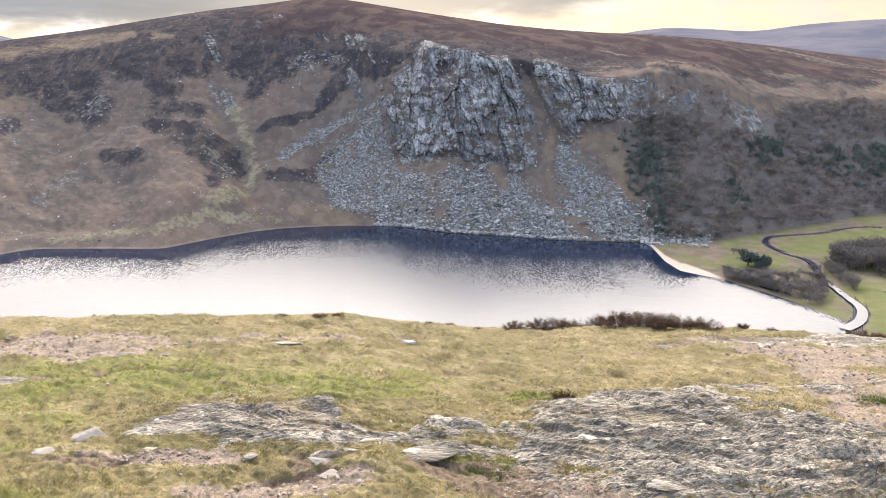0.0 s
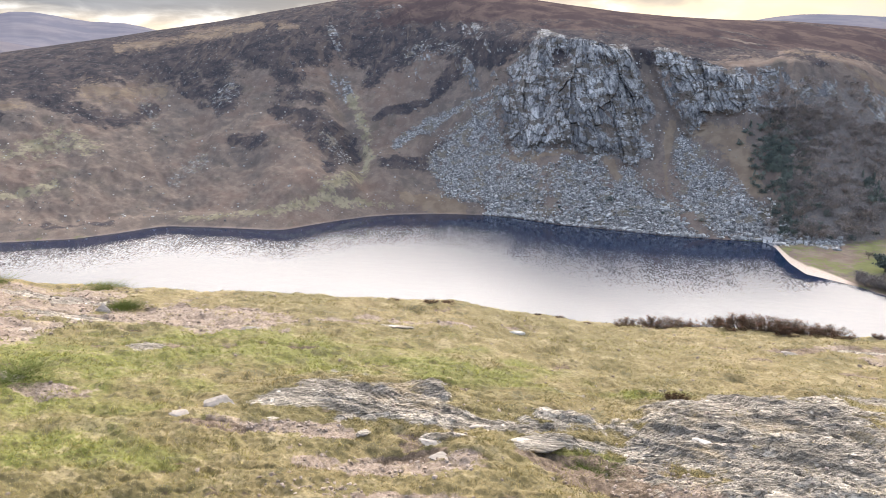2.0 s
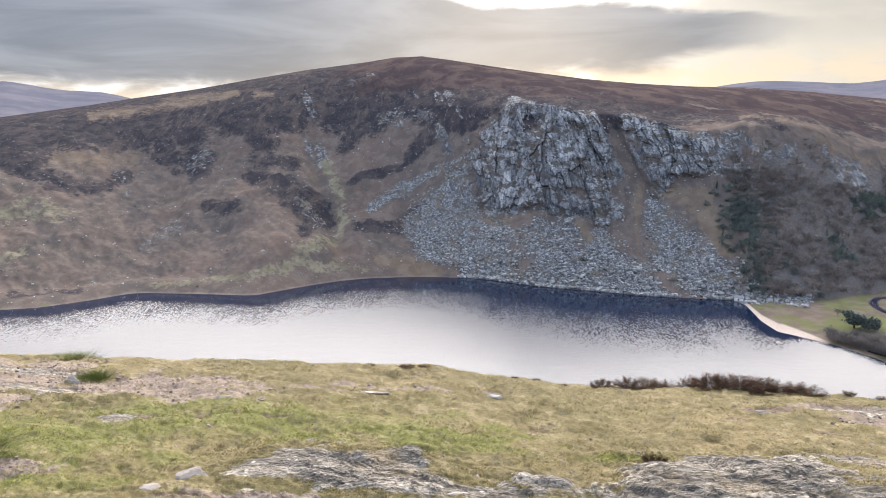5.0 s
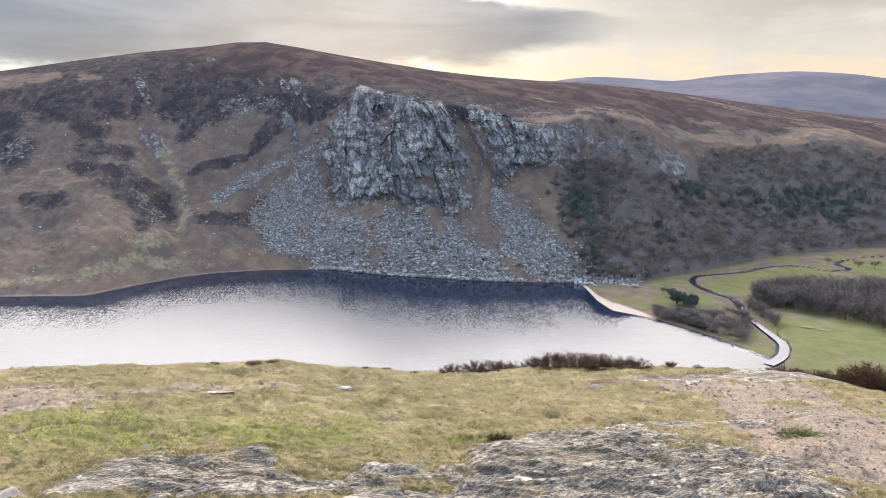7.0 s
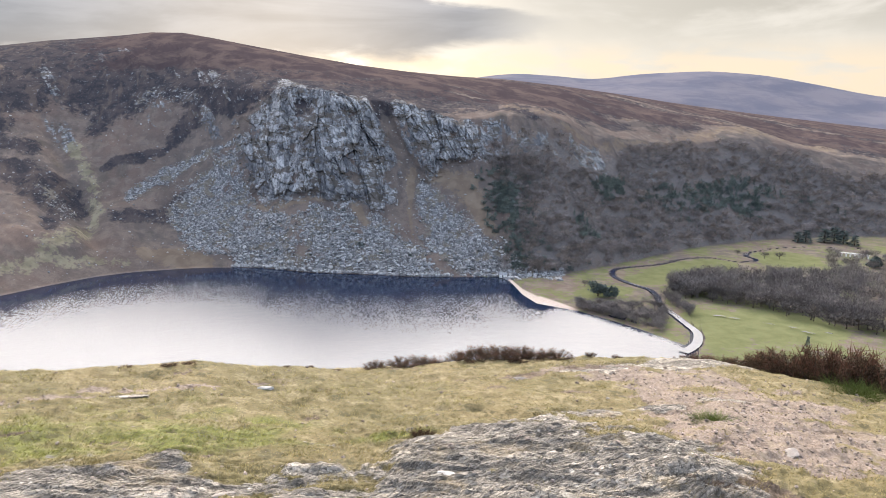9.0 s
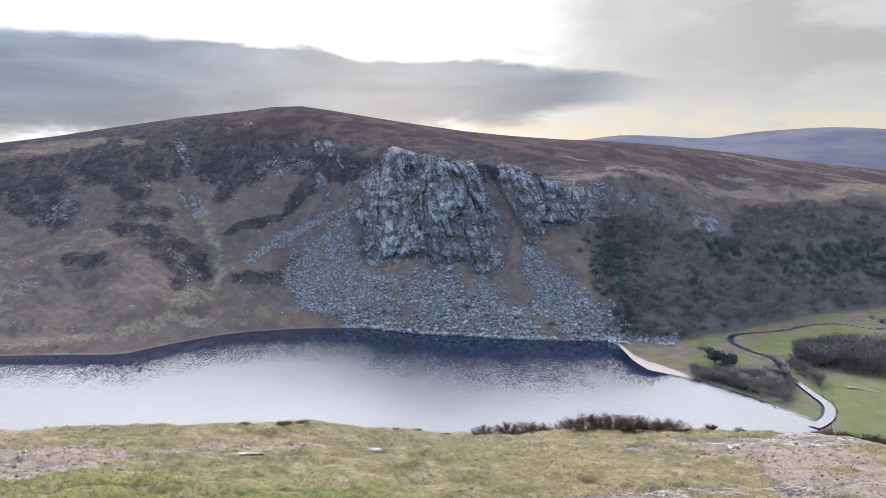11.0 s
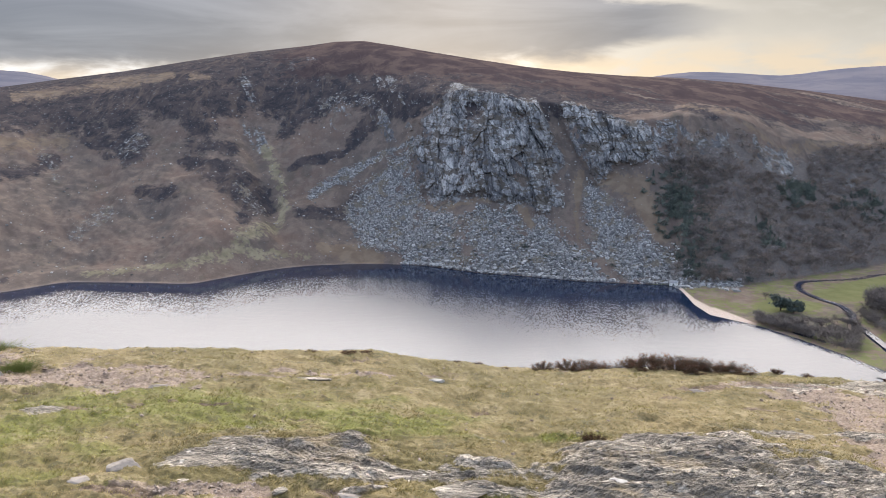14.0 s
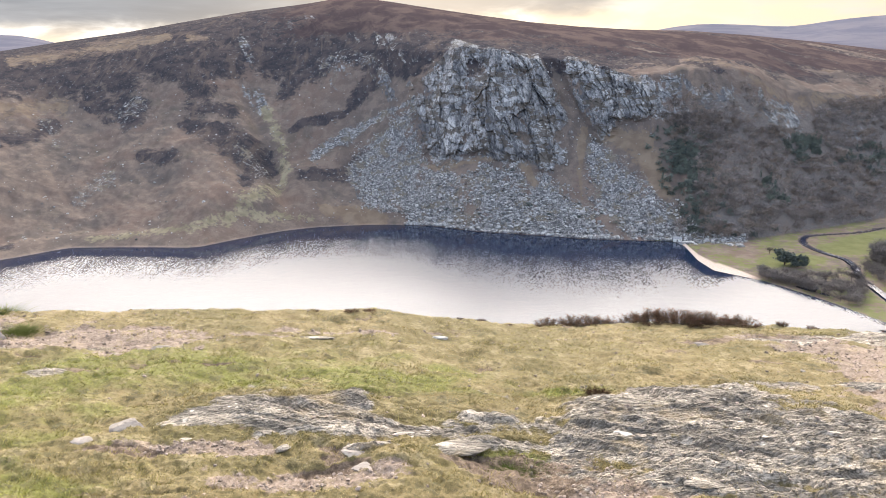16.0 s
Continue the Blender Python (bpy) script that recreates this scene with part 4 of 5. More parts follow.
    def lay(base, over, mask):
        return k.mix(k.ramp(k.math("ADD", mask, k.math("MULTIPLY", edge, k.ramp(mask, 0.0, 0.25))), 0.40, 0.60), base, over)

    col = lay(turf, grit, c[1])
    col = lay(col, dirt, soil)
    col = lay(col, rock, c[0])
    h = k.math("ADD", k.math("MULTIPLY", fine, 0.8), k.math("MULTIPLY", relief, k.math("MULTIPLY", c[0], 1.6)))
    k.surface(col, 0.88, k.bump(h, 0.7, 0.016), 0.2)
    return m


TURF = turf_material()
# outcrops, worn gravel, bare earth and greener grass: place to the right and ahead, half length, half width, turn
OUTCROP = ((1.45, 3.95, 0.95, 0.66, -8), (2.05, 3.85, 0.65, 0.45, -22), (0.85, 3.75, 0.45, 0.40, 20), (1.5, 3.25, 0.8, 0.25, 0), (-1.22, 3.98, 0.52, 0.30, -6), (-1.55, 3.86, 0.36, 0.13, 14), (-0.75, 3.74, 0.42, 0.24, -20), (-0.2, 3.70, 0.36, 0.14, 4), (0.08, 3.60, 0.30, 0.10, 4), (-0.62, 3.38, 0.20, 0.07, -8),
           (0.1, 3.95, 0.16, 0.08, 0), (2.32, 4.88, 0.20, 0.11, 0), (2.9, 5.0, 0.3, 0.07, 4), (3.55, 5.08, 0.22, 0.05, -8), (4.3, 6.65, 0.75, 0.34, 4), (3.62, 6.5, 0.16, 0.1, 0), (2.9, 6.4, 0.4, 0.07, 10), (-3.18, 4.70, 0.20, 0.10, -20), (-5.2, 6.3, 0.8, 0.14, -10), (-4.6, 5.6, 0.6, 0.1, -14), (-3.2, 5.5, 0.22, 0.06, 0), (-1.4, 5.93, 0.18, 0.05, 0), (-3.75, 3.72, 0.28, 0.14, 0))
WORN = ((-3.4, 5.82, 1.25, 0.46, -4), (-5.2, 6.1, 1.3, 0.8, -12), (-4.9, 4.9, 0.7, 0.6, 20), (-2.0, 5.95, 0.32, 0.12, 0), (-1.3, 6.2, 0.5, 0.10, 0), (3.4, 5.9, 0.8, 0.62, 10), (3.5, 4.9, 0.95, 0.6, 20), (3.6, 4.1, 0.95, 0.55, 10), (2.9, 4.3, 0.4, 0.5, 0), (3.0, 6.45, 0.6, 0.14, 0), (-0.8, 3.08, 0.5, 0.14, 0), (-1.5, 3.42, 0.4, 0.10, -6), (0.55, 3.28, 0.26, 0.24, 0), (0.75, 3.1, 0.4, 0.14, 0), (-0.3, 6.35, 0.2, 0.06, 0), (1.2, 2.7, 2.0, 0.2, 0), (-3.1, 3.62, 0.3, 0.1, 0))
EARTH = ((-0.72, 3.2, 0.2, 0.06, 10), (2.05, 3.45, 0.32, 0.16, -6), (0.2, 3.25, 0.35, 0.18, 0), (2.35, 3.35, 0.6, 0.22, -10), (-1.9, 3.35, 0.3, 0.07, 0), (2.0, 6.3, 0.5, 0.1, 0), (-2.1, 5.0, 0.3, 0.06, 0))
LUSH = ((-2.2, 4.9, 1.5, 0.6, -4), (-3.8, 4.2, 1.4, 0.6, 0), (-0.25, 5.07, 0.22, 0.1, 0), (-3.3, 3.4, 1.0, 0.5, 0), (0.2, 3.38, 0.2, 0.12, 0), (0.6, 4.6, 0.3, 0.08, 0), (-3.5, 3.75, 0.35, 0.12, 0), (-1.0, 4.8, 0.9, 0.35, 0), (-2.6, 2.9, 0.6, 0.3, 0))


def hill_covers(x, y):
    warp = 0.50 * fbm(x * 2.6, y * 3.8, 6, 90, 0.66)
    broken = np.clip(0.95 + 0.6 * fbm(x * 3.1, y * 4.4, 5, 92, 0.62), 0, 1)
    return blob(x, y, OUTCROP, warp * 1.35, 0.6), broken * blob(x, y, WORN, warp * 1.3, 0.5), blob(x, y, LUSH, warp * 1.6, 0.6), np.maximum(blob(x, y, EARTH, warp * 1.4, 0.5), 0.55 * step(fbm(x * 1.7, y * 4.6, 5, 91, 0.6), 0.48, 0.72) * step(np.abs(np.degrees(np.arctan2(x, y))), 60, 50))


def foliation(x, y):
    """Coordinates along and across the schist's bent layers."""
    c, t = math.cos(radians(-20)), math.sin(radians(-20))
    u, v = x * c + y * t, -x * t + y * c
    return u, v + 0.10 * fbm(u * 1.0, v * 1.0, 3, 77) + 0.03 * fbm(u * 4, v * 4, 2, 78)


def hill_height(x, y):
    rock, worn, lush, earth = hill_covers(x, y)
    z = hilltop(x, y)
    u, v = foliation(x, y)
    slab = 0.05 * fbm(u * 0.9, v * 2.0, 3, 12) + 0.010 * ridged(u * 1.6, v * 9.0, 3, 16) + 0.030 * np.round(2.5 * fbm(u * 1.6, v * 6, 4, 13)) / 2.5 + 0.018 * fbm(u * 6, v * 14, 4, 19, 0.7)
    z = z + 0.085 * np.exp(-((x - 1.55) / 0.85) ** 2 - ((y - 4.05) / 0.55) ** 2) + 0.035 * np.exp(-((x + 1.3) / 0.5) ** 2 - ((y - 4.05) / 0.26) ** 2) + 0.05 * np.exp(-((x + 0.30) / 0.28) ** 2 - ((y - 3.28) / 0.16) ** 2)
    low_rock = 1 - 0.65 * step(np.hypot(x - 0.6, y - 3.6), 1.7, 2.3)
    z = z + low_rock * (rock * (slab + 0.018) + 0.022 * step(rock, 0.1, 1.0)) - worn * 0.02 - earth * 0.03 * (1 - rock)
    soft = (1 - rock) * step(np.abs(np.degrees(np.arctan2(x, y))), 60, 50)
    return z + (0.026 * fbm(x * 2.2, y * 3.0, 3, 14) + 0.016 * fbm(x * 8, y * 9, 3, 15) + 0.008 * fbm(x * 30, y * 30, 2, 17)) * soft


def hilltop_ground():
    a = np.radians(np.concatenate([np.arange(-180, -62, 6.0), np.arange(-60, -50, 1.0), np.arange(-50, 50.01, 0.16), np.arange(51, 62, 1.0), np.arange(66, 181, 6.0)]))
    r = np.concatenate([np.linspace(-0.02, 2.1, 16)[:-1], np.geomspace(2.1, 5.0, 230)[:-1], np.geomspace(5.0, NEAR_END + 0.6, 170)])
    R, A = np.meshgrid(r, a, indexing="ij")
    x, y = R * np.sin(A), R * np.cos(A)
    z = hill_height(x, y)
    me = mesh_from("hilltop", np.stack([x, y, z], -1).reshape(-1, 3), grid_faces(*R.shape)[:, ::-1], TURF)
    rock, worn, lush, earth = hill_covers(x, y)
    me.polygons.foreach_set("use_smooth", ~(rock > 0.45)[:-1, :-1].ravel())
    masks_on(me, "cover", (rock, worn, lush))
    masks_on(me, "soil", (earth, earth, earth))
    return tagged(new("ground_hilltop", me), "grazed turf with worn gravel and schist outcrops", "ground", kind="structure")


hilltop_ground()


# ---- trees ----
def bark_material(name, dark, pale):
    m, k = material(name)
    p = k.coords()
    each = k.node("ShaderNodeSeparateColor", Color=k.attr("tree_tone", 0)).outputs[0]
    tone = k.math("ADD", k.math("MULTIPLY", k.island(), 0.25), k.math("MULTIPLY", each, 0.75))
    col = k.mix(tone, dark, pale)
    col = k.mix(k.math("MULTIPLY", k.noise(p, 0.2, 4, 0.6), 0.5), col, tuple(0.6 * c for c in dark))
    k.surface(col, 0.95, None, 0.0)
    return m


TWIGS = bark_material("bare_twigs", (0.088, 0.079, 0.075), (0.275, 0.243, 0.228))
# TWIGS again with a lightened colour, offsetting shade inside the dense slope crowns
PALER_TWIGS = bark_material("paler_twigs", (0.120, 0.107, 0.103), (0.390, 0.345, 0.325))
RUSSET = bark_material("russet_scrub", (0.140, 0.118, 0.106), (0.390, 0.325, 0.280))
NEEDLES = bark_material("evergreen_leaves", (0.075, 0.094, 0.088), (0.210, 0.236, 0.205))
TRUNK = bark_material("trunk_bark", (0.07, 0.058, 0.05), (0.12, 0.10, 0.085))


def tube(path, radii, sides=5):
    """Verts and triangles of a tapered limb."""
    path = np.asarray(path, float)
    V, F = [], []
    for i, (p, r) in enumerate(zip(path, radii)):
        w = path[min(i + 1, len(path) - 1)] - path[max(i - 1, 0)]
        w = w / (np.linalg.norm(w) + 1e-9)
        a = np.cross(w, (0.3, 0.9, 0.1))
        a /= np.linalg.norm(a)
        b = np.cross(w, a)
        for j in range(sides):
            t = 2 * math.pi * j / sides
            V.append(p + r * (math.cos(t) * a + math.sin(t) * b))
    for i in range(len(path) - 1):
        for j in range(sides):
            q, s = i * sides + j, i * sides + (j + 1) % sides
            F += [(q, s, s + sides), (q, s + sides, q + sides)]
    return np.array(V), np.array(F)


def join(pieces):
    V, F, n = [], [], 0
    for v, f in pieces:
        V.append(v)
        F.append(np.asarray(f) + n)
        n += len(v)
    return np.vstack(V), np.vstack(F)


def slivers(centres, ways, length, width, rng):
    """One thin triangle for each centre, pointing along its way."""
    n = len(centres)
    ways = ways / (np.linalg.norm(ways, axis=1, keepdims=True) + 1e-9)
    side = np.cross(ways, rng.normal(size=(n, 3)))
    side /= np.linalg.norm(side, axis=1, keepdims=True) + 1e-9
    ln, wd = length * rng.uniform(0.6, 1.3, (n, 1)), width * rng.uniform(0.6, 1.4, (n, 1))
    V = np.stack([centres - side * wd, centres + side * wd, centres + ways * ln], 1).reshape(-1, 3)
    return V, np.arange(3 * n).reshape(-1, 3)


def bare_tree(rng, twigs=150, spread=0.36, limbs=8, width=0.014):
    """Wood and twigs of a leafless tree 1 high."""
    wood = [tube([(0, 0, -0.03), (0.01, 0, 0.15), (rng.uniform(-.03, .03), rng.uniform(-.03, .03), 0.36), (0.0, 0.02, 0.6)], (0.030, 0.022, 0.016, 0.006))]
    tips = []
    for i in range(limbs):
        t, h = i * 2.4 + rng.uniform(0, 0.6), rng.uniform(0.2, 0.42)
        out = np.array([math.cos(t), math.sin(t), 0])
        mid = out * spread * 0.5 + (0, 0, h + 0.16)
        tip = out * spread * rng.uniform(0.75, 1.0) + (0, 0, h + rng.uniform(0.25, 0.5))
        wood.append(tube([(0, 0, h), mid, tip], (0.013, 0.009, 0.003), 3))
        tips += [mid, tip, 0.5 * (mid + tip)]
    tips += [np.array((0, 0, 0.75)), np.array((0.1, -0.1, 0.62)), np.array((-0.12, 0.08, 0.66))]
    tips = np.array(tips)
    c = tips[rng.integers(0, len(tips), twigs)] + rng.normal(size=(twigs, 3)) * (0.10, 0.10, 0.085)
    c[:, 2] = np.clip(c[:, 2] - 0.08 * rng.random(twigs), 0.14, 0.98)
    ways = (c - (0, 0, 0.25)) + rng.normal(size=(twigs, 3)) * 0.18
    return join(wood), slivers(c, ways, 0.13, width, rng)


def leafy_tree(rng, leaves=260, wide=0.5):
    """Trunk and leaves of a broad evergreen 1 high, in uneven clumps with gaps."""
    wood = [tube([(0, 0, -0.04), (0.02, 0, 0.2), (0, 0.02, 0.5)], (0.045, 0.035, 0.015))]
    hubs = np.stack([rng.normal(0, wide * 0.42, 13), rng.normal(0, wide * 0.42, 13), rng.uniform(0.18, 0.86, 13)], 1)
    hubs[:, 2] *= 1.05 - 0.5 * np.hypot(hubs[:, 0], hubs[:, 1])
    for h in hubs[:6]:
        wood.append(tube([(0, 0.01, 0.3), 0.5 * h + (0, 0, 0.15), h], (0.018, 0.012, 0.005), 3))
    c = hubs[rng.integers(0, 13, leaves)] + rng.normal(size=(leaves, 3)) * (0.10, 0.10, 0.07)
    c[:, 2] = np.clip(c[:, 2], 0.12, 1.0)
    return join(wood), slivers(c, rng.normal(size=(leaves, 3)), 0.12, 0.055, rng)


def conifer(rng, whorls=15):
    """Trunk and drooping branches of a conifer 1 high."""
    wood = [tube([(0, 0, -0.03), (0, 0, 0.5), (0, 0, 1.0)], (0.024, 0.014, 0.002))]
    c, w = [], []
    for i in range(whorls):
        h = 0.10 + 0.86 * i / whorls
        reach_out = 0.25 * (1 - h) + 0.02
        for j in range(11):
            t = rng.uniform(0, 2 * math.pi)
            out = np.array([math.cos(t), math.sin(t), -0.25])
            c.append(out * reach_out * rng.uniform(0.1, 0.6) + (0, 0, h + rng.uniform(-0.02, 0.02)))
            w.append(out * rng.uniform(0.7, 1.2))
    c, w = np.array(c), np.array(w)
    v, f = slivers(c, w, 0.11, 0.038, rng)
    return join(wood), (v, f)


RNG = np.random.default_rng(7)
BARE = [bare_tree(RNG, 260, RNG.uniform(0.32, 0.44), 8, 0.019) for _ in range(5)]
SLOPE = [bare_tree(RNG, 90, RNG.uniform(0.32, 0.44), 3, 0.036) for _ in range(5)]
LEAFY = [leafy_tree(RNG, 1500, RNG.uniform(0.45, 0.6)) for _ in range(3)]
HOLLY = [leafy_tree(RNG, 190, RNG.uniform(0.4, 0.6)) for _ in range(4)]
FIRS = [conifer(RNG) for _ in range(3)]


def grove(name, label, category, kinds, places, mat, light=1):
    """Many trees as one object. places: x, y, z, height, width factor."""
    V, F, T, n = [], [], [], 0
    for x, y, z, h, w in places:
        wood, crown = kinds[RNG.integers(len(kinds))]
        v, f = join([wood, crown])
        if light > 1:
            keep = RNG.random(len(f)) < 1 / light
            f = f[keep]
        t = RNG.uniform(0, 2 * math.pi)
        c, s = math.cos(t), math.sin(t)
        V.append(np.stack([(v[:, 0] * c - v[:, 1] * s) * h * w + x, (v[:, 0] * s + v[:, 1] * c) * h * w + y, v[:, 2] * h + z], 1))
        F.append(f + n)
        T.append(np.full(len(v), RNG.random()))
        n += len(v)
    me = mesh_from(name, np.vstack(V), np.vstack(F), mat, smooth=False)
    masks_on(me, "tree_tone", (np.concatenate(T),) * 3)
    return tagged(new(name, me), label, category, kind="stuff")


def on_floor(bearing, dip):
    r = (EYE - LAKE - 1.6) / tan_deg(dip)
    return r * math.sin(radians(bearing)), r * math.cos(radians(bearing)), LAKE + 1.5


def tree_thing(name, kind, at, height, width, label, crown_mat, category="tree", crown_name="crown"):
    base = new(name)
    base.matrix_world = pose(*at, 0, 0, math.degrees(RNG.uniform(0, 6)))
    wood, crown = kind
    for part_name, (v, f), mat in (("trunk", wood, TRUNK), (crown_name, crown, crown_mat)):
        part(part_name, mesh_from(part_name, v * (height * width, height * width, height), f, mat, smooth=False), base)
    return tagged(base, label, category)


# the wood on the valley floor, leafless, and the thicket along the lake shore
floor_places = []
for i in range(420):
    b = RNG.uniform(29.8, 46)
    hi, lo = np.interp(b, (29.8, 33, 37, 40, 46), (12.4, 11.5, 11.2, 10.7, 9.3)), np.interp(b, (29.8, 34, 38, 46), (12.9, 13.4, 13.3, 14.1))
    floor_places.append((*on_floor(b, RNG.uniform(hi, lo)), RNG.uniform(12, 19), RNG.uniform(0.8, 1.1)))
for i in range(60):
    b = RNG.uniform(40.2, 46)
    floor_places.append((*on_floor(b, RNG.uniform(9.0, 10.8)), RNG.uniform(8, 13), RNG.uniform(1.0, 1.3)))
grove("bare_woodland", "leafless grey-brown woodland on the valley floor", "woodland", BARE, floor_places, TWIGS)
shore_places = []
for i in range(190):
    b = RNG.uniform(22.6, 29.5)
    lo = np.interp(b, (22.6, 25.6, 28, 30.6), (14.75, 15.3, 15.8, 16.2))
    hi = np.interp(b, (22.6, 25.6, 28, 30.6), (14.4, 14.3, 13.9, 14.4))
    shore_places.append((*on_floor(b, RNG.uniform(hi, lo)), RNG.uniform(3, 8.5), RNG.uniform(1.2, 1.8)))
for i in range(34):
    b = RNG.uniform(28.9, 31.4)
    mid = np.interp(b, (28.9, 30, 31.4), (13.7, 14.3, 15.1))
    shore_places.append((*on_floor(b, mid - RNG.uniform(0.4, 0.95)), RNG.uniform(5, 10), RNG.uniform(0.9, 1.3)))
grove("shore_thicket", "bare alder and willow scrub along the shore", "thicket", BARE, shore_places, TWIGS)

# woods on the slope to the right of the scree
slope = np.argwhere((LAY["wood"] > 0.5) & (LAY["S"] > 3.02) & (LAY["A"] < 47))
picks = slope[RNG.choice(len(slope), 3500, replace=False)]
bare_at, scrub_at, green_at = [], [], []
for i, j in picks:
    if LAY["rise"][i, j] > -3.6 and LAY["A"][i, j] < 25 and RNG.random() < 0.8:
        continue
    x, y, z, b, e = LAY["X"][i, j], LAY["Y"][i, j], LAY["Z"][i, j], LAY["A"][i, j], LAY["rise"][i, j]
    patchy = float(fbm(np.array(x * 0.012), np.array(z * 0.03), 3, 99))
    dark = max(math.exp(-((b - 16.3) / 1.3) ** 2 - ((e + 8.2) / 2.6) ** 2), math.exp(-((b - 32.5) / 6.0) ** 2 - ((e + 5.4) / 1.9) ** 2) * 0.95, math.exp(-((b - 24.5) / 1.6) ** 2 - ((e + 4.5) / 1.2) ** 2))
    if dark + 0.25 * patchy + RNG.uniform(-0.15, 0.15) > 0.58 or patchy > 1.05:
        green_at.append((x, y, z - 0.5, RNG.uniform(7, 12.5), RNG.uniform(0.8, 1.1)))
    elif patchy > -0.9:
        (bare_at if RNG.random() < 0.62 else scrub_at).append((x, y, z - 0.4, RNG.uniform(6.5, 12.5), RNG.uniform(1.0, 1.4)))
for i in range(190):
    e = RNG.uniform(-11.8, -4.6)
    b = 15.6 + 0.34 * (-4.5 - e) + RNG.normal(0.2, 1.15)
    j = int(np.argmin(np.abs(LAY["A"][0] - b)))
    rows = np.where((LAY["S"][:, j] > 3.0) & (LAY["S"][:, j] < 5))[0]
    r = rows[int(np.argmin(np.abs(LAY["rise"][rows, j] - e)))]
    green_at.append((LAY["X"][r, j], LAY["Y"][r, j], LAY["Z"][r, j] - 0.5, RNG.uniform(4, 10), RNG.uniform(0.85, 1.3)))
grove("slope_woodland", "bare birch and oak wood on the slope", "woodland", SLOPE, bare_at, PALER_TWIGS)
grove("slope_scrub", "russet scrub among the trees of the slope", "scrub", SLOPE, scrub_at, RUSSET)
grove("slope_evergreens", "dark green pines and hollies on the slope", "woodland", HOLLY + HOLLY + FIRS, green_at, NEEDLES)

# single trees that stand clear
tree_thing("evergreen_tree", LEAFY[0], on_floor(24.1, 13.6), 15, 1.15, "broad dark evergreen tree on the meadow near the beach", NEEDLES)
tree_thing("evergreen_tree", LEAFY[1], on_floor(25.0, 13.65), 12, 1.15, "smaller dark evergreen beside a broader one", NEEDLES)
for b, dip, h in ((38.3, 8.35, 17), (38.8, 8.3, 19), (40.0, 8.2, 22), (40.6, 8.15, 24), (41.2, 8.2, 21), (41.9, 8.3, 17)):
    tagged(tree_thing("conifer", FIRS[int(RNG.integers(3))], on_floor(b, dip), h, 2.7, "tall dark conifer at the valley's head", NEEDLES), group="conifers at the valley's head")
tree_thing("conifer", FIRS[1], on_floor(39.7, 15.75), 9, 1.2, "small dark conifer at the field's near edge", NEEDLES)
tree_thing("evergreen_tree", LEAFY[2], on_floor(-44.5, 12.35), 7, 0.9, "small dark tree on the point at the lake's end", NEEDLES)
tree_thing("evergreen_tree", LEAFY[2], on_floor(43.3, 9.6), 14, 1.3, "round dark evergreen beside the pale bridge", NEEDLES)
for b, dip, h in ((30.0, 13.1, 11), (28.6, 13.7, 9), (29.0, 14.3, 10), (36.2, 9.75, 10), (37.2, 9.7, 11), (34.3, 9.6, 7), (31.6, 12.95, 12), (26.9, 14.6, 8), (23.0, 12.9, 7)):
    tagged(tree_thing("bare_tree", BARE[int(RNG.integers(5))], on_floor(b, dip), h, 1.25, "leafless grey-brown tree beside the river", TWIGS), group="bare trees by the river")


# the wood's edge: single leafless trees in front of the rest
for i in range(34):
    b = 30.0 + 14.5 * i / 33 + RNG.uniform(-0.2, 0.2)
    dip = np.interp(b, (29.8, 34, 38, 46), (13.05, 13.2, 13.5, 14.3)) + RNG.uniform(-0.35, 0.25)
    h = RNG.uniform(8, 15)
    tree = tree_thing("bare_tree", BARE[int(RNG.integers(5))], on_floor(b, dip), h, RNG.uniform(1.3, 1.8), "leafless tree at the edge of the valley wood", TWIGS)
    tagged(tree, group="bare trees at the wood's edge")


def on_slope(bearing, rise):
    """The spot of the hillside seen at that bearing and rise."""
    j = int(np.argmin(np.abs(LAY["A"][0] - bearing)))
    rows = np.where((LAY["S"][:, j] > 2.98) & (LAY["S"][:, j] < 5))[0]
    i = rows[int(np.argmin(np.abs(LAY["rise"][rows, j] - rise)))]
    return LAY["X"][i, j], LAY["Y"][i, j], LAY["Z"][i, j] - 0.3


# dark bushes among the boulders and along the far shore
for b, e, h in ((4.5, -10.2, 7), (6.2, -10.7, 5), (-2.2, -10.6, 5), (0.5, -11.0, 4), (3.2, -7.2, 4), (8.6, -10.9, 4), (11.5, -11.4, 4.5), (15.6, -9.4, 8), (16.6, -10.6, 9), (17.4, -11.6, 9), (14.9, -7.6, 8), (13.6, -11.9, 4), (20.5, -11.9, 6), (21.8, -11.8, 7), (23.2, -11.2, 6)):
    bush = tree_thing("shrub", HOLLY[int(RNG.integers(4))], on_slope(b, e), h, RNG.uniform(1.1, 1.5), "dark evergreen shrub among the grey boulders", NEEDLES, "shrub")
    tagged(bush, group="shrubs on the scree")


# ---- river, pools, boathouse, bridge ----
def strip(line, z, widen=1.0):
    d = np.gradient(line[:, :2], axis=0)
    d /= np.linalg.norm(d, axis=1, keepdims=True)
    nrm = np.stack([-d[:, 1], d[:, 0]], 1)
    off = nrm * line[:, 2:3] * 0.5 * widen
    zz = np.full((len(line), 1), z)
    return np.stack([np.hstack([line[:, :2] - off, zz]), np.hstack([line[:, :2] + off, zz])], 1).reshape(-1, 3), grid_faces(len(line), 2)


v, f = strip(RIVER_LINE, LAKE + 0.75, 1.05)
me = mesh_from("water_river", v, f, WATER)
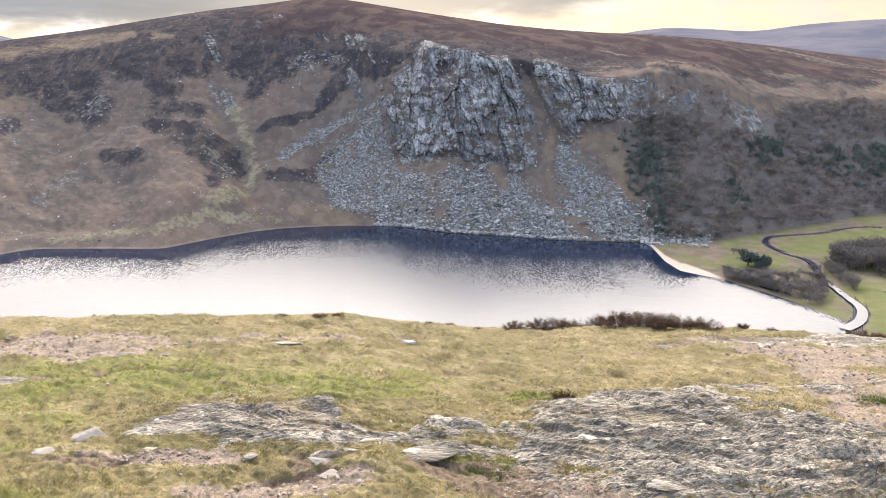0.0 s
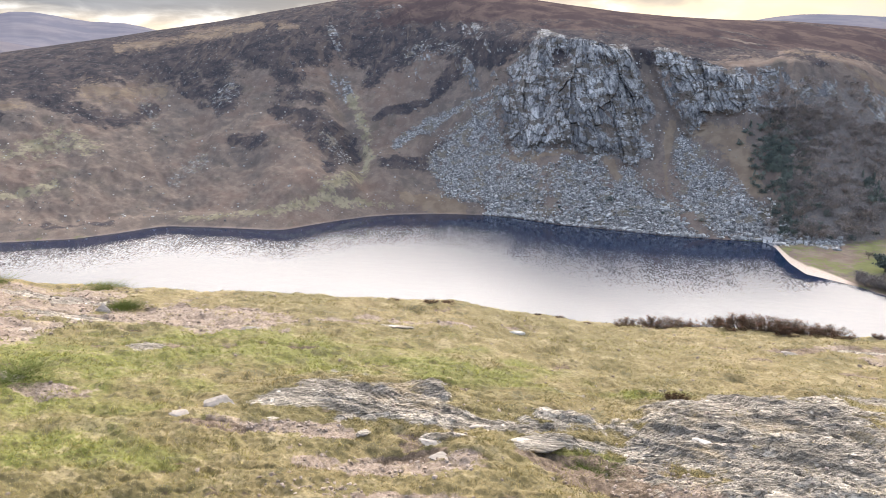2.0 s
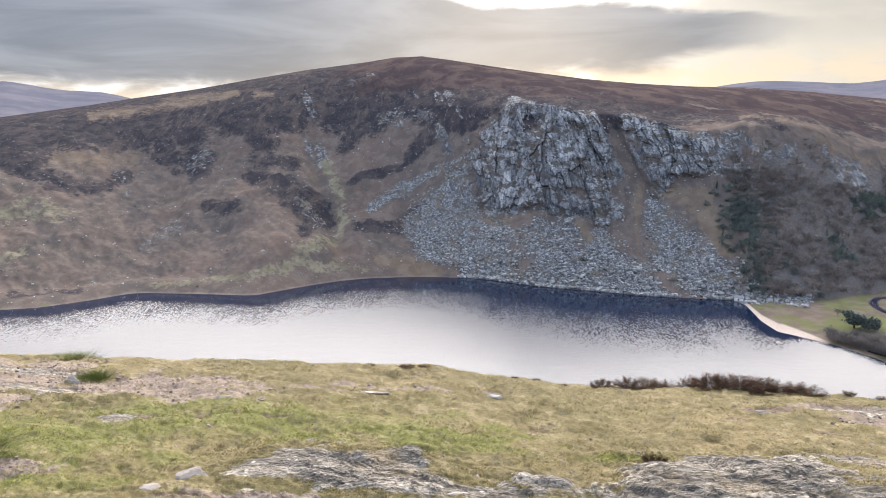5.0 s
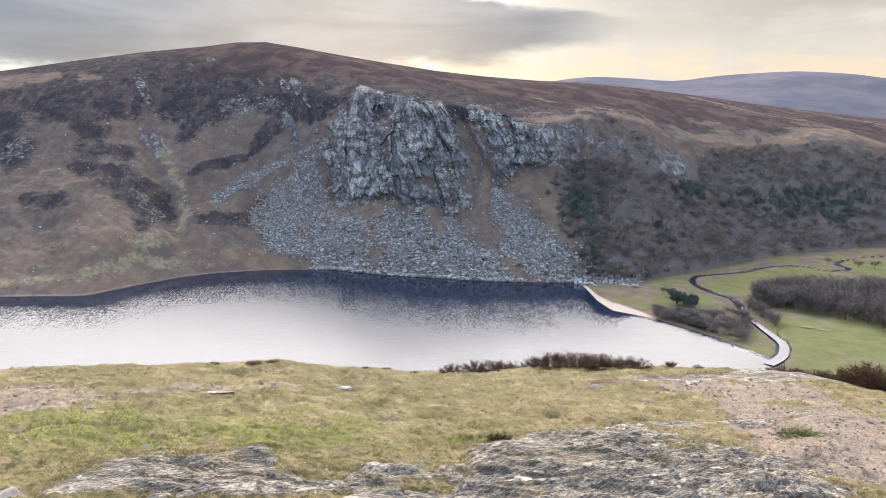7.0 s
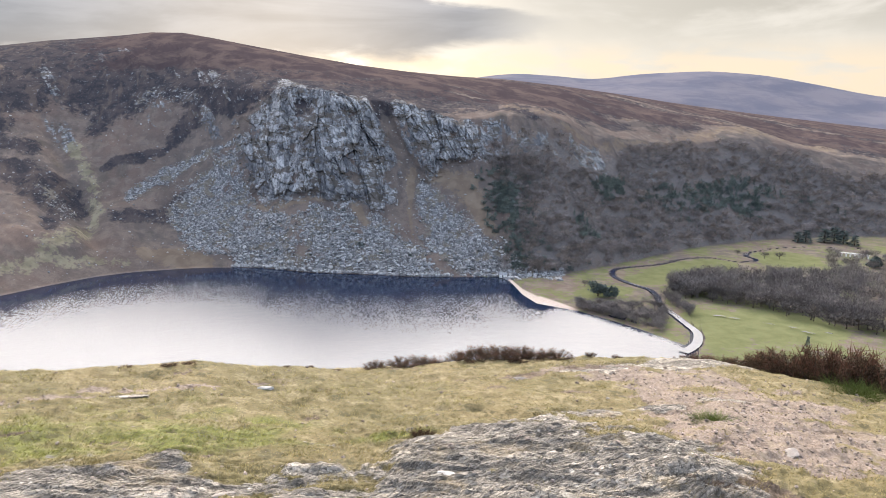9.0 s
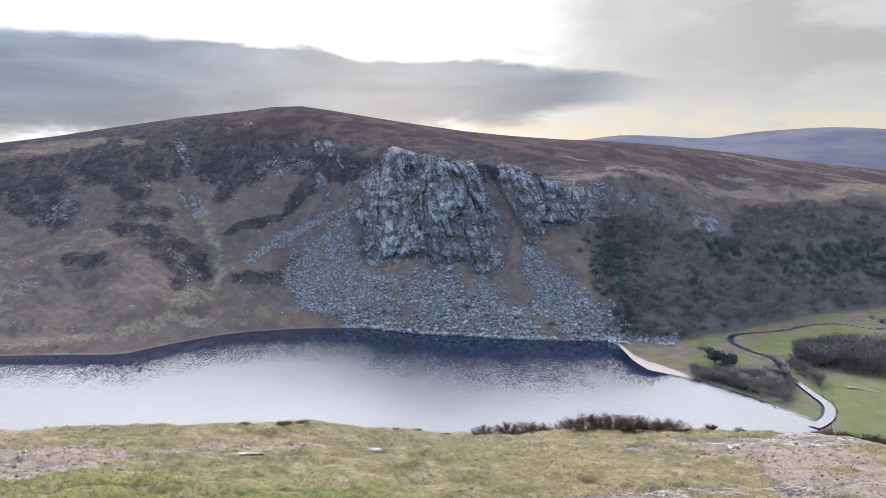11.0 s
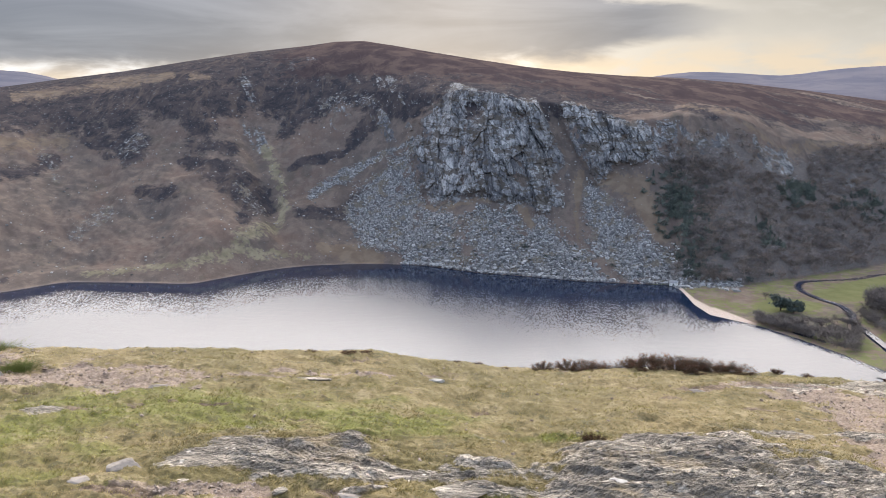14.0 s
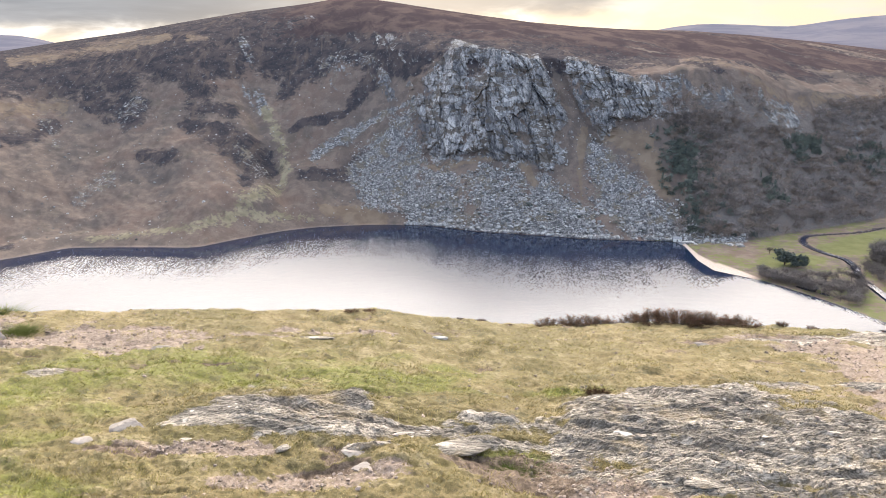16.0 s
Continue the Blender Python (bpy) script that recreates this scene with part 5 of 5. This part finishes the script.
masks_on(me, "wind", (np.interp(np.arange(len(v)), (0, 50, 66, 92, 96, 108), (1, 1, 0.1, 0.1, 0.1, 0.1)),) * 3)
tagged(new("water_river", me), "winding river shining under the sky", "river", kind="structure")

for b, dip, ln, wd, turn in ((33.4, 14.35, 5.4, 1.8, 8), (34.5, 14.4, 4.0, 1.4, 0), (38.6, 14.55, 3.1, 1.3, -10), (39.6, 14.75, 5.4, 1.4, -14), (41.0, 14.6, 2.7, 1.6, 0), (37.0, 14.5, 4.5, 0.7, -8)):
    x, y, z = on_floor(b, dip)
    t = np.linspace(0, 2 * math.pi, 25)[:-1]
    rr = 1 + 0.25 * np.sin(3 * t + b) + 0.15 * np.sin(7 * t)
    ring = np.stack([ln * rr * np.cos(t), wd * rr * np.sin(t), 0 * t], 1)
    me = mesh_from("water_pool", np.vstack([ring, [(0, 0, 0)]]), np.array([(i, (i + 1) % 24, 24) for i in range(24)]), WATER)
    masks_on(me, "wind", (np.full(25, 0.6),) * 3)
    ob = new("water_pool", me)
    ob.matrix_world = pose(x, y, z + 0.45, 0, 0, turn - b)
    tagged(ob, "shallow flood pool in the green field", "pool", kind="structure")


def plain(name, color, rough=0.8, scale=1.0, spread=0.25):
    m, k = material(name)
    p = k.coords()
    col = k.mix(k.ramp(k.noise(p, scale, 6, 0.65), 0.3, 0.7), tuple(c * (1 - spread) for c in color), color)
    k.surface(col, rough, k.bump(k.noise(p, scale * 9, 4), 0.3, 0.02), 0.25)
    return m


LIME = plain("limewash", (0.78, 0.77, 0.74), scale=0.6)
SLATE = plain("slate", (0.30, 0.31, 0.33), scale=0.8)
PLANK = plain("tarred_plank", (0.08, 0.07, 0.06), scale=2.0)


def box(x0, x1, y0, y1, z0, z1, bevel=0.0):
    bm = bmesh.new()
    bmesh.ops.create_cube(bm, size=1.0, matrix=Matrix.Translation(((x0 + x1) / 2, (y0 + y1) / 2, (z0 + z1) / 2)) @ Matrix.Diagonal((x1 - x0, y1 - y0, z1 - z0, 1)))
    if bevel:
        bmesh.ops.bevel(bm, geom=bm.edges[:], offset=bevel, segments=1, affect="EDGES")
    return bm


def boathouse():
    house = new("boathouse")
    x, y, z = on_floor(16.35, 12.5)
    house.matrix_world = pose(x, y, z, 0, 0, -28)
    part("wall", box(-4, 4, -2.4, 2.4, -1.0, 3.0, 0.05), house, "limewashed wall", LIME)
    bm = bmesh.new()
    rows = [[bm.verts.new((sx * 4.3, sy, sz)) for sy, sz in ((-2.8, 2.75), (0, 4.7), (2.8, 2.75), (2.8, 2.95), (0, 4.95), (-2.8, 2.95))] for sx in (-1, 1)]
    bm.faces.new(rows[0]), bm.faces.new(rows[1][::-1])
    for i in range(6):
        bm.faces.new((rows[0][i], rows[1][i], rows[1][(i + 1) % 6], rows[0][(i + 1) % 6]))
    bmesh.ops.recalc_face_normals(bm, faces=bm.faces[:])
    part("roof", bm, house, "pale slate roof", SLATE)
    part("door", box(-0.6, 0.6, -2.46, -2.38, -0.4, 2.0, 0.02), house, "dark plank door", PLANK)
    tagged(house, "small white boathouse at the lake's edge", "boathouse")


boathouse()


def bridge():
    span = new("footbridge")
    x, y, z = on_floor(42.0, 9.05)
    span.matrix_world = pose(x, y, z, 0, 0, -46)
    part("deck", box(-17, 17, -1.2, 1.2, 4.2, 4.9, 0.05), span, "pale stone deck", LIME)
    part("rail", box(-17, 17, -1.2, -1.0, 5.5, 5.7, 0.03), span, "white rail", LIME)
    pier = None
    for i in range(7):
        if pier is None:
            pier = part("pier", box(-0.8, 0.8, -1.1, 1.1, -1.0, 4.2, 0.06), span, "white pier", LIME)
            pier.location = (-15, 0, 0)
        else:
            ob = new("pier", pier.data)
            ob.parent, ob.location = span, (-15 + 5 * i, 0, 0)
    tagged(span, "pale footbridge on white piers over the river", "bridge")


bridge()


# ---- boulders of the scree ----
def pebble(rng, rough=0.22):
    """A faceted stone about 2 across: a distorted icosahedron."""
    g = (1 + 5 ** 0.5) / 2
    v = np.array([(-1, g, 0), (1, g, 0), (-1, -g, 0), (1, -g, 0), (0, -1, g), (0, 1, g), (0, -1, -g), (0, 1, -g), (g, 0, -1), (g, 0, 1), (-g, 0, -1), (-g, 0, 1)]) / 1.9
    f = np.array([(0, 11, 5), (0, 5, 1), (0, 1, 7), (0, 7, 10), (0, 10, 11), (1, 5, 9), (5, 11, 4), (11, 10, 2), (10, 7, 6), (7, 1, 8), (3, 9, 4), (3, 4, 2), (3, 2, 6), (3, 6, 8), (3, 8, 9), (4, 9, 5), (2, 4, 11), (6, 2, 10), (8, 6, 7), (9, 8, 1)])
    v = v * (1 + rough * rng.normal(size=(12, 1))) * rng.uniform(0.7, 1.25, (1, 3))
    return v, f


STONES = [pebble(RNG) for _ in range(12)]


def scatter(name, label, category, places, mat):
    """Stones as one object. places: x, y, z, half size."""
    V, F, n = [], [], 0
    for x, y, z, h in places:
        v, f = STONES[RNG.integers(12)]
        t = RNG.uniform(0, 6.283)
        c, s = math.cos(t), math.sin(t)
        V.append(np.stack([(v[:, 0] * c - v[:, 1] * s) * h + x, (v[:, 0] * s + v[:, 1] * c) * h + y, v[:, 2] * h * 0.75 + z], 1))
        F.append(f + n)
        n += 12
    me = mesh_from(name, np.vstack(V), np.vstack(F), mat, smooth=False)
    return tagged(new(name, me), label, category, kind="stuff")


def stone_material(name, dark, pale, grain):
    m, k = material(name)
    p = k.coords()
    col = k.mix(k.island(), dark, pale)
    col = k.mix(k.math("MULTIPLY", k.ramp(k.noise(p, grain, 6, 0.7), 0.45, 0.65), 0.55), col, tuple(0.55 * c for c in dark))
    k.surface(col, 0.85, k.bump(k.noise(p, grain * 3, 5, 0.7), 0.5, 0.3 / grain), 0.25)
    return m


GRANITE = stone_material("granite_blocks", (0.115, 0.116, 0.120), (0.48, 0.478, 0.47), 0.9)
where = np.argwhere((LAY["scree"] > 0.40) & (np.abs(LAY["A"]) < 22))
pick = where[RNG.choice(len(where), 12500, replace=False)]
blocks = []
for i, j in pick:
    e = LAY["rise"][i, j]
    big = np.interp(e, (-12.6, -9.5, -5), (1.0, 0.75, 0.5))
    h = (0.55 + 2.6 * RNG.random() ** 4) * big
    blocks.append((LAY["X"][i, j] + RNG.uniform(-1.5, 1.5), LAY["Y"][i, j] + RNG.uniform(-1.5, 1.5), LAY["Z"][i, j] + 0.15 * h, h))
scatter("scree_boulders", "grey granite boulders of the scree fan", "boulders", blocks, GRANITE)
loose = np.argwhere((LAY["S"] > 3.05) & (LAY["S"] < 5) & (LAY["A"] < 14) & (LAY["A"] > -48) & (LAY["scree"] < 0.4) & (LAY["crag"] < 0.4))
loose = loose[RNG.choice(len(loose), 1100, replace=False)]
scatter("hillside_boulders", "pale boulders strewn over the moor", "boulders", [(LAY["X"][i, j], LAY["Y"][i, j], LAY["Z"][i, j] + 0.2, 0.4 + 1.3 * RNG.random() ** 3) for i, j in loose], GRANITE)


# ---- grass on the hilltop ----
def blade_material():
    m, k = material("grass_blades")
    p = k.coords()
    pick = k.island()
    lush = k.node("ShaderNodeSeparateColor", Color=k.attr("lush", 0)).outputs[0]
    straw = k.mix(pick, (0.125, 0.097, 0.033), (0.53, 0.41, 0.19))
    green = k.mix(pick, (0.120, 0.134, 0.020), (0.42, 0.415, 0.088))
    patch = k.ramp(k.noise(p, 1.1, 5, 0.65, 0.4), 0.40, 0.62)
    col = k.mix(k.math("MAXIMUM", k.math("MULTIPLY", lush, 0.9), k.math("MULTIPLY", patch, 0.35)), straw, green)
    col = k.mix(k.math("MULTIPLY", k.ramp(k.noise(p, 5.5, 6, 0.68), 0.50, 0.60), 0.32), col, (0.085, 0.080, 0.028))
    # darker gaps: shade between clumps mixed into the blade colour
    col = k.mix(k.math("MULTIPLY", k.ramp(k.noise(p, 24.0, 4, 0.68), 0.52, 0.58), 0.55), col, (0.060, 0.055, 0.018))
    col = k.mix(k.math("MULTIPLY", k.ramp(k.noise(p, 17.0, 5, 0.7), 0.53, 0.60), 0.65), col, (0.47, 0.385, 0.19))
    k.surface(col, 0.75, None, 0.12)
    return m


BLADES = blade_material()


def grass():
    """Short grazed blades, longer in tufts and at the foot of the rocks."""
    rng = np.random.default_rng(11)
    n = 400000
    r = 2.3 * (10.5 / 2.3) ** rng.random(n) ** 0.85
    a = np.radians(rng.uniform(-49, 49, n))
    x, y = r * np.sin(a), r * np.cos(a)
    rock, worn, lush, earth = hill_covers(x, y)
    tuft = fbm(x * 3.0, y * 4.2, 3, 201) * 0.7 + 0.8 * fbm(x * 11, y * 13, 2, 203)
    ragged = 0.35 * fbm(x * 5, y * 5, 4, 202)
    keep = rng.random(n) < np.clip(1.15 - 1.9 * step(rock + ragged, 0.25, 0.6) - 1.5 * step(worn + 1.6 * ragged, 0.25, 0.75) - 0.9 * earth + 0.5 * tuft, 0.035, 1)
    x, y, lush, tuft, rock, r = (q[keep] for q in (x, y, lush, tuft, rock, r))
    n = len(x)
    z = hill_height(x, y)
    edge = np.exp(-((rock - 0.3) / 0.15) ** 2)
    tall = (0.0045 + 0.013 * np.clip(tuft, 0, 1) ** 1.5 + 0.014 * edge + 0.004 * lush) * rng.uniform(0.5, 1.6, n)
    lean = rng.normal(0, 0.75, (n, 2)) + (0.3, -0.1)
    half = (0.0010 + 0.00028 * r) * rng.uniform(0.7, 1.3, n)
    t = rng.uniform(0, math.pi, n)
    sx, sy = np.cos(t) * half, np.sin(t) * half
    base = np.stack([x, y, z - 0.004], 1)
    tip = base + np.stack([lean[:, 0] * tall, lean[:, 1] * tall, tall + 0.004], 1)
    off = np.stack([sx, sy, 0 * sx], 1)
    v = np.stack([base - off, base + off, tip], 1).reshape(-1, 3)
    me = mesh_from("grass", v, np.arange(3 * n).reshape(-1, 3), BLADES, smooth=False)
    masks_on(me, "lush", (np.repeat(lush, 3),) * 3)
    tagged(new("grass", me), "short grazed hill grass, straw and green", "grass", kind="stuff")


grass()

# ---- gravel and loose stones ----
CHIPS = stone_material("gravel_chips", (0.17, 0.132, 0.106), (0.40, 0.322, 0.272), 30.0)
SCHIST_STONE, kk = material("loose_schist")
stone_color, stone_relief = schist(kk, kk.coords())
kk.surface(stone_color, 0.85, kk.bump(stone_relief, 0.6, 0.01), 0.25)
QUARTZ = plain("white_quartz", (0.50, 0.475, 0.44), 0.7, 22.0, 0.45)


def gravel():
    rng = np.random.default_rng(12)
    n = 110000
    r = 2.4 * (9.5 / 2.4) ** rng.random(n) ** 0.8
    a = np.radians(rng.uniform(-49, 49, n))
    x, y = r * np.sin(a), r * np.cos(a)
    rock, worn, lush, earth = hill_covers(x, y)
    ok = np.argwhere(rng.random(n) < 1.0 * step(worn + 0.3 * fbm(x * 4, y * 4, 4, 206), 0.3, 0.8) * (1 - 0.8 * step(rock, 0.3, 0.6)) + 0.03 * (1 - lush))[:, 0][:14000]
    h = 0.0025 + 0.011 * rng.random(len(ok)) ** 6
    h = h * (0.75 + 0.09 * r[ok])
    z = hill_height(x[ok], y[ok])
    scatter("gravel", "pinkish brown gravel on the worn ground", "gravel", list(zip(x[ok], y[ok], z + 0.2 * h, h)), CHIPS)


gravel()


def stone_mesh(name, mat, seed, sx, sy, sz):
    """An angular split stone: a lump cut by a dozen planes, with chipped faces and a flat foot."""
    rng = np.random.default_rng(500 + seed)
    cuts = rng.normal(size=(11, 3))
    cuts /= np.linalg.norm(cuts, axis=1, keepdims=True)
    depth = rng.uniform(0.62, 1.0, 11)
    bm = bmesh.new()
    bmesh.ops.create_icosphere(bm, subdivisions=3, radius=1.0)
    for v in bm.verts:
        p = v.co.copy()
        reach_out = np.min(depth / np.maximum(cuts @ np.array(p), 0.35))
        q = p * 2.2 + Vector((seed * 3.7, seed * 1.9, seed))
        p *= min(reach_out, 1.35) * (1 + noise.noise(q) * 0.07 + noise.noise(q * 3) * 0.04)
        v.co = (p.x * sx, p.y * sy, max(p.z, -0.5) * sz)
    me = bpy.data.meshes.new(name)
    bm.to_mesh(me)
    bm.free()
    me.materials.append(mat)
    return me


LOOSE = (
    (-0.87, 3.13, 0.05, 0.035, 0.035, "q", "small white quartz stone on bare gravel"),
    (0.84, 3.70, 0.075, 0.045, 0.020, "q", "flat white quartz slab on the schist outcrop"),
    (-2.03, 3.68, 0.16, 0.08, 0.10, "p", "upright wedge of grey schist in the grass"),
    (-0.55, 3.18, 0.14, 0.08, 0.035, "p", "pale buff stone at the edge of the gravel"),
    (-0.40, 3.64, 0.12, 0.035, 0.018, "p", "long pale slab on the outcrop's edge"),
    (-0.10, 3.47, 0.26, 0.09, 0.035, "s", "flat grey slab lying over peaty turf"),
    (-0.62, 3.32, 0.12, 0.06, 0.03, "p", "blocky pale stone beside bare earth"),
    (-2.18, 3.45, 0.11, 0.06, 0.022, "p", "half-buried pale stone in the grass"),
    (-1.60, 3.53, 0.080, 0.050, 0.030, "s", "low grey stone in straw-coloured turf"),
    (-1.04, 3.41, 0.070, 0.045, 0.030, "s", "dark bluish stone on the worn ground"),
    (1.09, 3.13, 0.20, 0.10, 0.030, "s", "broad low boss of smooth rock"),
    (-0.33, 6.17, 0.11, 0.05, 0.04, "q", "pale stone on a scuffed patch of turf"),
    (-1.38, 5.91, 0.16, 0.05, 0.035, "s", "low grey ledge in the worn turf"),
    (-2.62, 5.45, 0.12, 0.06, 0.04, "p", "pale stone at the edge of the gravel"),
    (-2.95, 5.33, 0.08, 0.05, 0.035, "p", "small pale stone at the gravel's edge"),
    (-4.37, 5.92, 0.15, 0.09, 0.13, "p", "leaning pale stone block beside a rush tuft"),
    (-4.51, 5.05, 0.16, 0.07, 0.05, "p", "flat pale stone beside the gravel"),
    (-4.75, 4.40, 0.16, 0.07, 0.05, "p", "flat pale stone on bare ground"),
    (2.10, 6.22, 0.12, 0.05, 0.03, "p", "pale stone under the heather brow"),
    (2.60, 5.35, 0.035, 0.03, 0.03, "s", "fist-sized dark stone on the path"),
    (3.50, 4.75, 0.08, 0.04, 0.022, "p", "pale flat stone bedded in gravel"),
    (3.05, 6.30, 0.13, 0.09, 0.07, "s", "dark weathered stone beside the path"),
    (3.3, 3.9, 0.10, 0.07, 0.04, "p", "pinkish stone bedded in the gravel path"),
)
kinds = {"q": QUARTZ, "s": SCHIST_STONE, "p": plain("buff_stone", (0.36, 0.315, 0.275), 0.85, 9.0, 0.4)}
for n, (x, y, sx, sy, sz, kind, label) in enumerate(LOOSE):
    ob = new("stone", stone_mesh("stone", kinds[kind], n + 1, 0.62 * sx, 0.66 * sy, 0.5 * sz))
    z = float(hill_height(np.array([x]), np.array([y]))[0])
    ob.matrix_world = pose(x, y, z - 0.06 * sz, 0, 0, math.degrees(RNG.uniform(-0.4, 0.4)))
    tagged(ob, label, "stone")

# ---- heather and rush ----
HEATH = bark_material("heather_sprigs", (0.042, 0.029, 0.019), (0.175, 0.112, 0.066))
HEATH_TIPS = bark_material("heather_tips", (0.100, 0.050, 0.033), (0.260, 0.150, 0.100))
STEMS = bark_material("woody_stems", (0.045, 0.036, 0.03), (0.10, 0.08, 0.065))
RUSH = bark_material("rush_blades", (0.090, 0.115, 0.030), (0.300, 0.290, 0.110))


def heather_parts(rng, dense=3600):
    """Stems, sprigs and withered tips of a bush 1 wide and about half as high."""
    stems, sprigs_c, sprigs_w, tips_c, tips_w = [], [], [], [], []
    for i in range(46):
        t, rad = rng.uniform(0, 2 * math.pi), 0.46 * rng.random() ** 0.5
        foot = np.array([math.cos(t) * rad * 0.5, math.sin(t) * rad * 0.5, -0.03])
        top = np.array([math.cos(t) * rad, math.sin(t) * rad, (0.42 - 0.55 * rad ** 2) * rng.uniform(0.35, 1.5)])
        mid = 0.5 * (foot + top) + rng.normal(size=3) * 0.03
        stems.append(tube([foot, mid, top], (0.007, 0.005, 0.002), 3))
        m = dense // 46
        f = rng.uniform(0.35, 1.0, (m, 1))
        c = foot + (top - foot) * f + rng.normal(size=(m, 3)) * 0.035
        sprigs_c.append(c)
        sprigs_w.append((top - foot) * 0.7 + rng.normal(size=(m, 3)) * 0.4)
        tips_c.append(top + rng.normal(size=(7, 3)) * 0.03)
        tips_w.append(np.array([0, 0, 0.5]) + rng.normal(size=(7, 3)) * 0.22)
    return join(stems), slivers(np.vstack(sprigs_c), np.vstack(sprigs_w), 0.055, 0.0062, rng), slivers(np.vstack(tips_c), np.vstack(tips_w), 0.17, 0.005, rng)


def rush_parts(rng, blades=1500):
    c = rng.normal(size=(blades, 3)) * (0.22, 0.22, 0.0)
    w = c * 1.2 + (0, 0, 0.45) + rng.normal(size=(blades, 3)) * (0.3, 0.3, 0.12)
    return slivers(c, w, 0.30, 0.0032, rng)


def heather_mould(rng):
    bush = new("heather_bush")
    for name, (v, f), mat, label in zip(("stem", "foliage", "blossom"), heather_parts(rng), (STEMS, HEATH, HEATH_TIPS), ("", "", "withered reddish flower tips")):
        tagged(part(name, mesh_from(name, v, f, mat, smooth=False), bush, label), kind="stuff")
    return tagged(bush, "low dark brown heather bush on the brow", "heather", "heather along the brow")


rng4 = np.random.default_rng(14)
moulds = [heather_mould(rng4) for _ in range(3)]
# bearing, distance, width, height over width
BUSHES = ((6.2, 7.35, 0.34, 0.9), (8.2, 7.4, 0.40, 0.85), (9.8, 7.4, 0.42, 0.9), (11.3, 7.45, 0.36, 0.9), (13.4, 7.5, 0.42, 0.84), (14.9, 7.5, 0.52, 0.92), (16.6, 7.5, 0.56, 0.92), (18.2, 7.5, 0.54, 0.84), (19.8, 7.6, 0.50, 0.76), (21.4, 7.6, 0.42, 0.8),
          (24.2, 7.8, 0.16, 1.3), (31.6, 8.2, 0.30, 0.9), (32.9, 8.3, 0.36, 0.95), (34.4, 8.4, 0.42, 1.0), (36.0, 8.5, 0.46, 1.1), (37.2, 8.35, 0.5, 1.2), (38.5, 8.35, 0.62, 1.3), (39.9, 8.35, 0.7, 1.4), (41.3, 8.35, 0.78, 1.8), (42.9, 8.35, 0.84, 1.9), (44.6, 8.35, 0.9, 1.9), (37.8, 8.4, 0.6, 1.5), (40.6, 8.5, 0.7, 1.9), (43.8, 8.6, 0.8, 2.0), (46.4, 8.3, 0.9, 1.4),
          (10.2, 4.57, 0.17, 1.25), (11.0, 4.60, 0.10, 1.0), (-1.2, 7.1, 0.10, 1.0), (2.9, 7.15, 0.10, 0.9), (-10.4, 7.2, 0.2, 0.25), (-8.9, 7.2, 0.2, 0.25), (-13.5, 7.3, 0.14, 0.6), (0.6, 7.15, 0.12, 0.8), (26.3, 7.9, 0.16, 0.9))
for n, (b, r, w, tall) in enumerate(BUSHES):
    x, y = r * math.sin(radians(b)), r * math.cos(radians(b))
    z = float(hill_height(np.array([x]), np.array([y]))[0])
    m = pose(x, y, z, 0, 0, 50.0 * n)
    if n < 3:
        bush = moulds[n]
        bush.matrix_basis = m
    else:
        bush = copy_thing(moulds[n % 3], m)
    bush.scale = (w * 0.98, w * 0.98, w * tall * 0.42)
    if r < 5:
        tagged(bush, "small dark heather tuft at the outcrop's edge")

rush_mesh = [mesh_from("blades", *rush_parts(rng4), RUSH, smooth=False) for _ in range(2)]
for n, (x, y, w, h) in enumerate(((-4.27, 6.12, 0.34, 0.30), (-6.3, 6.6, 0.5, 0.25), (-3.5, 3.72, 0.5, 0.14), (5.5, 5.75, 0.75, 0.5), (-5.15, 7.0, 0.5, 0.25), (3.1, 4.55, 0.3, 0.2), (0.2, 3.36, 0.3, 0.16))):
    tuft = new("grass_tuft")
    z = float(hill_height(np.array([x]), np.array([y]))[0])
    tuft.matrix_world = pose(x, y, z, 0, 0, 70.0 * n)
    ob = tagged(part("foliage", rush_mesh[n % 2], tuft), kind="stuff")
    ob.scale = (w, w, h)
    tagged(tuft, "tuft of longer yellow-green grass on the hilltop", "grass tuft", "grass tufts")
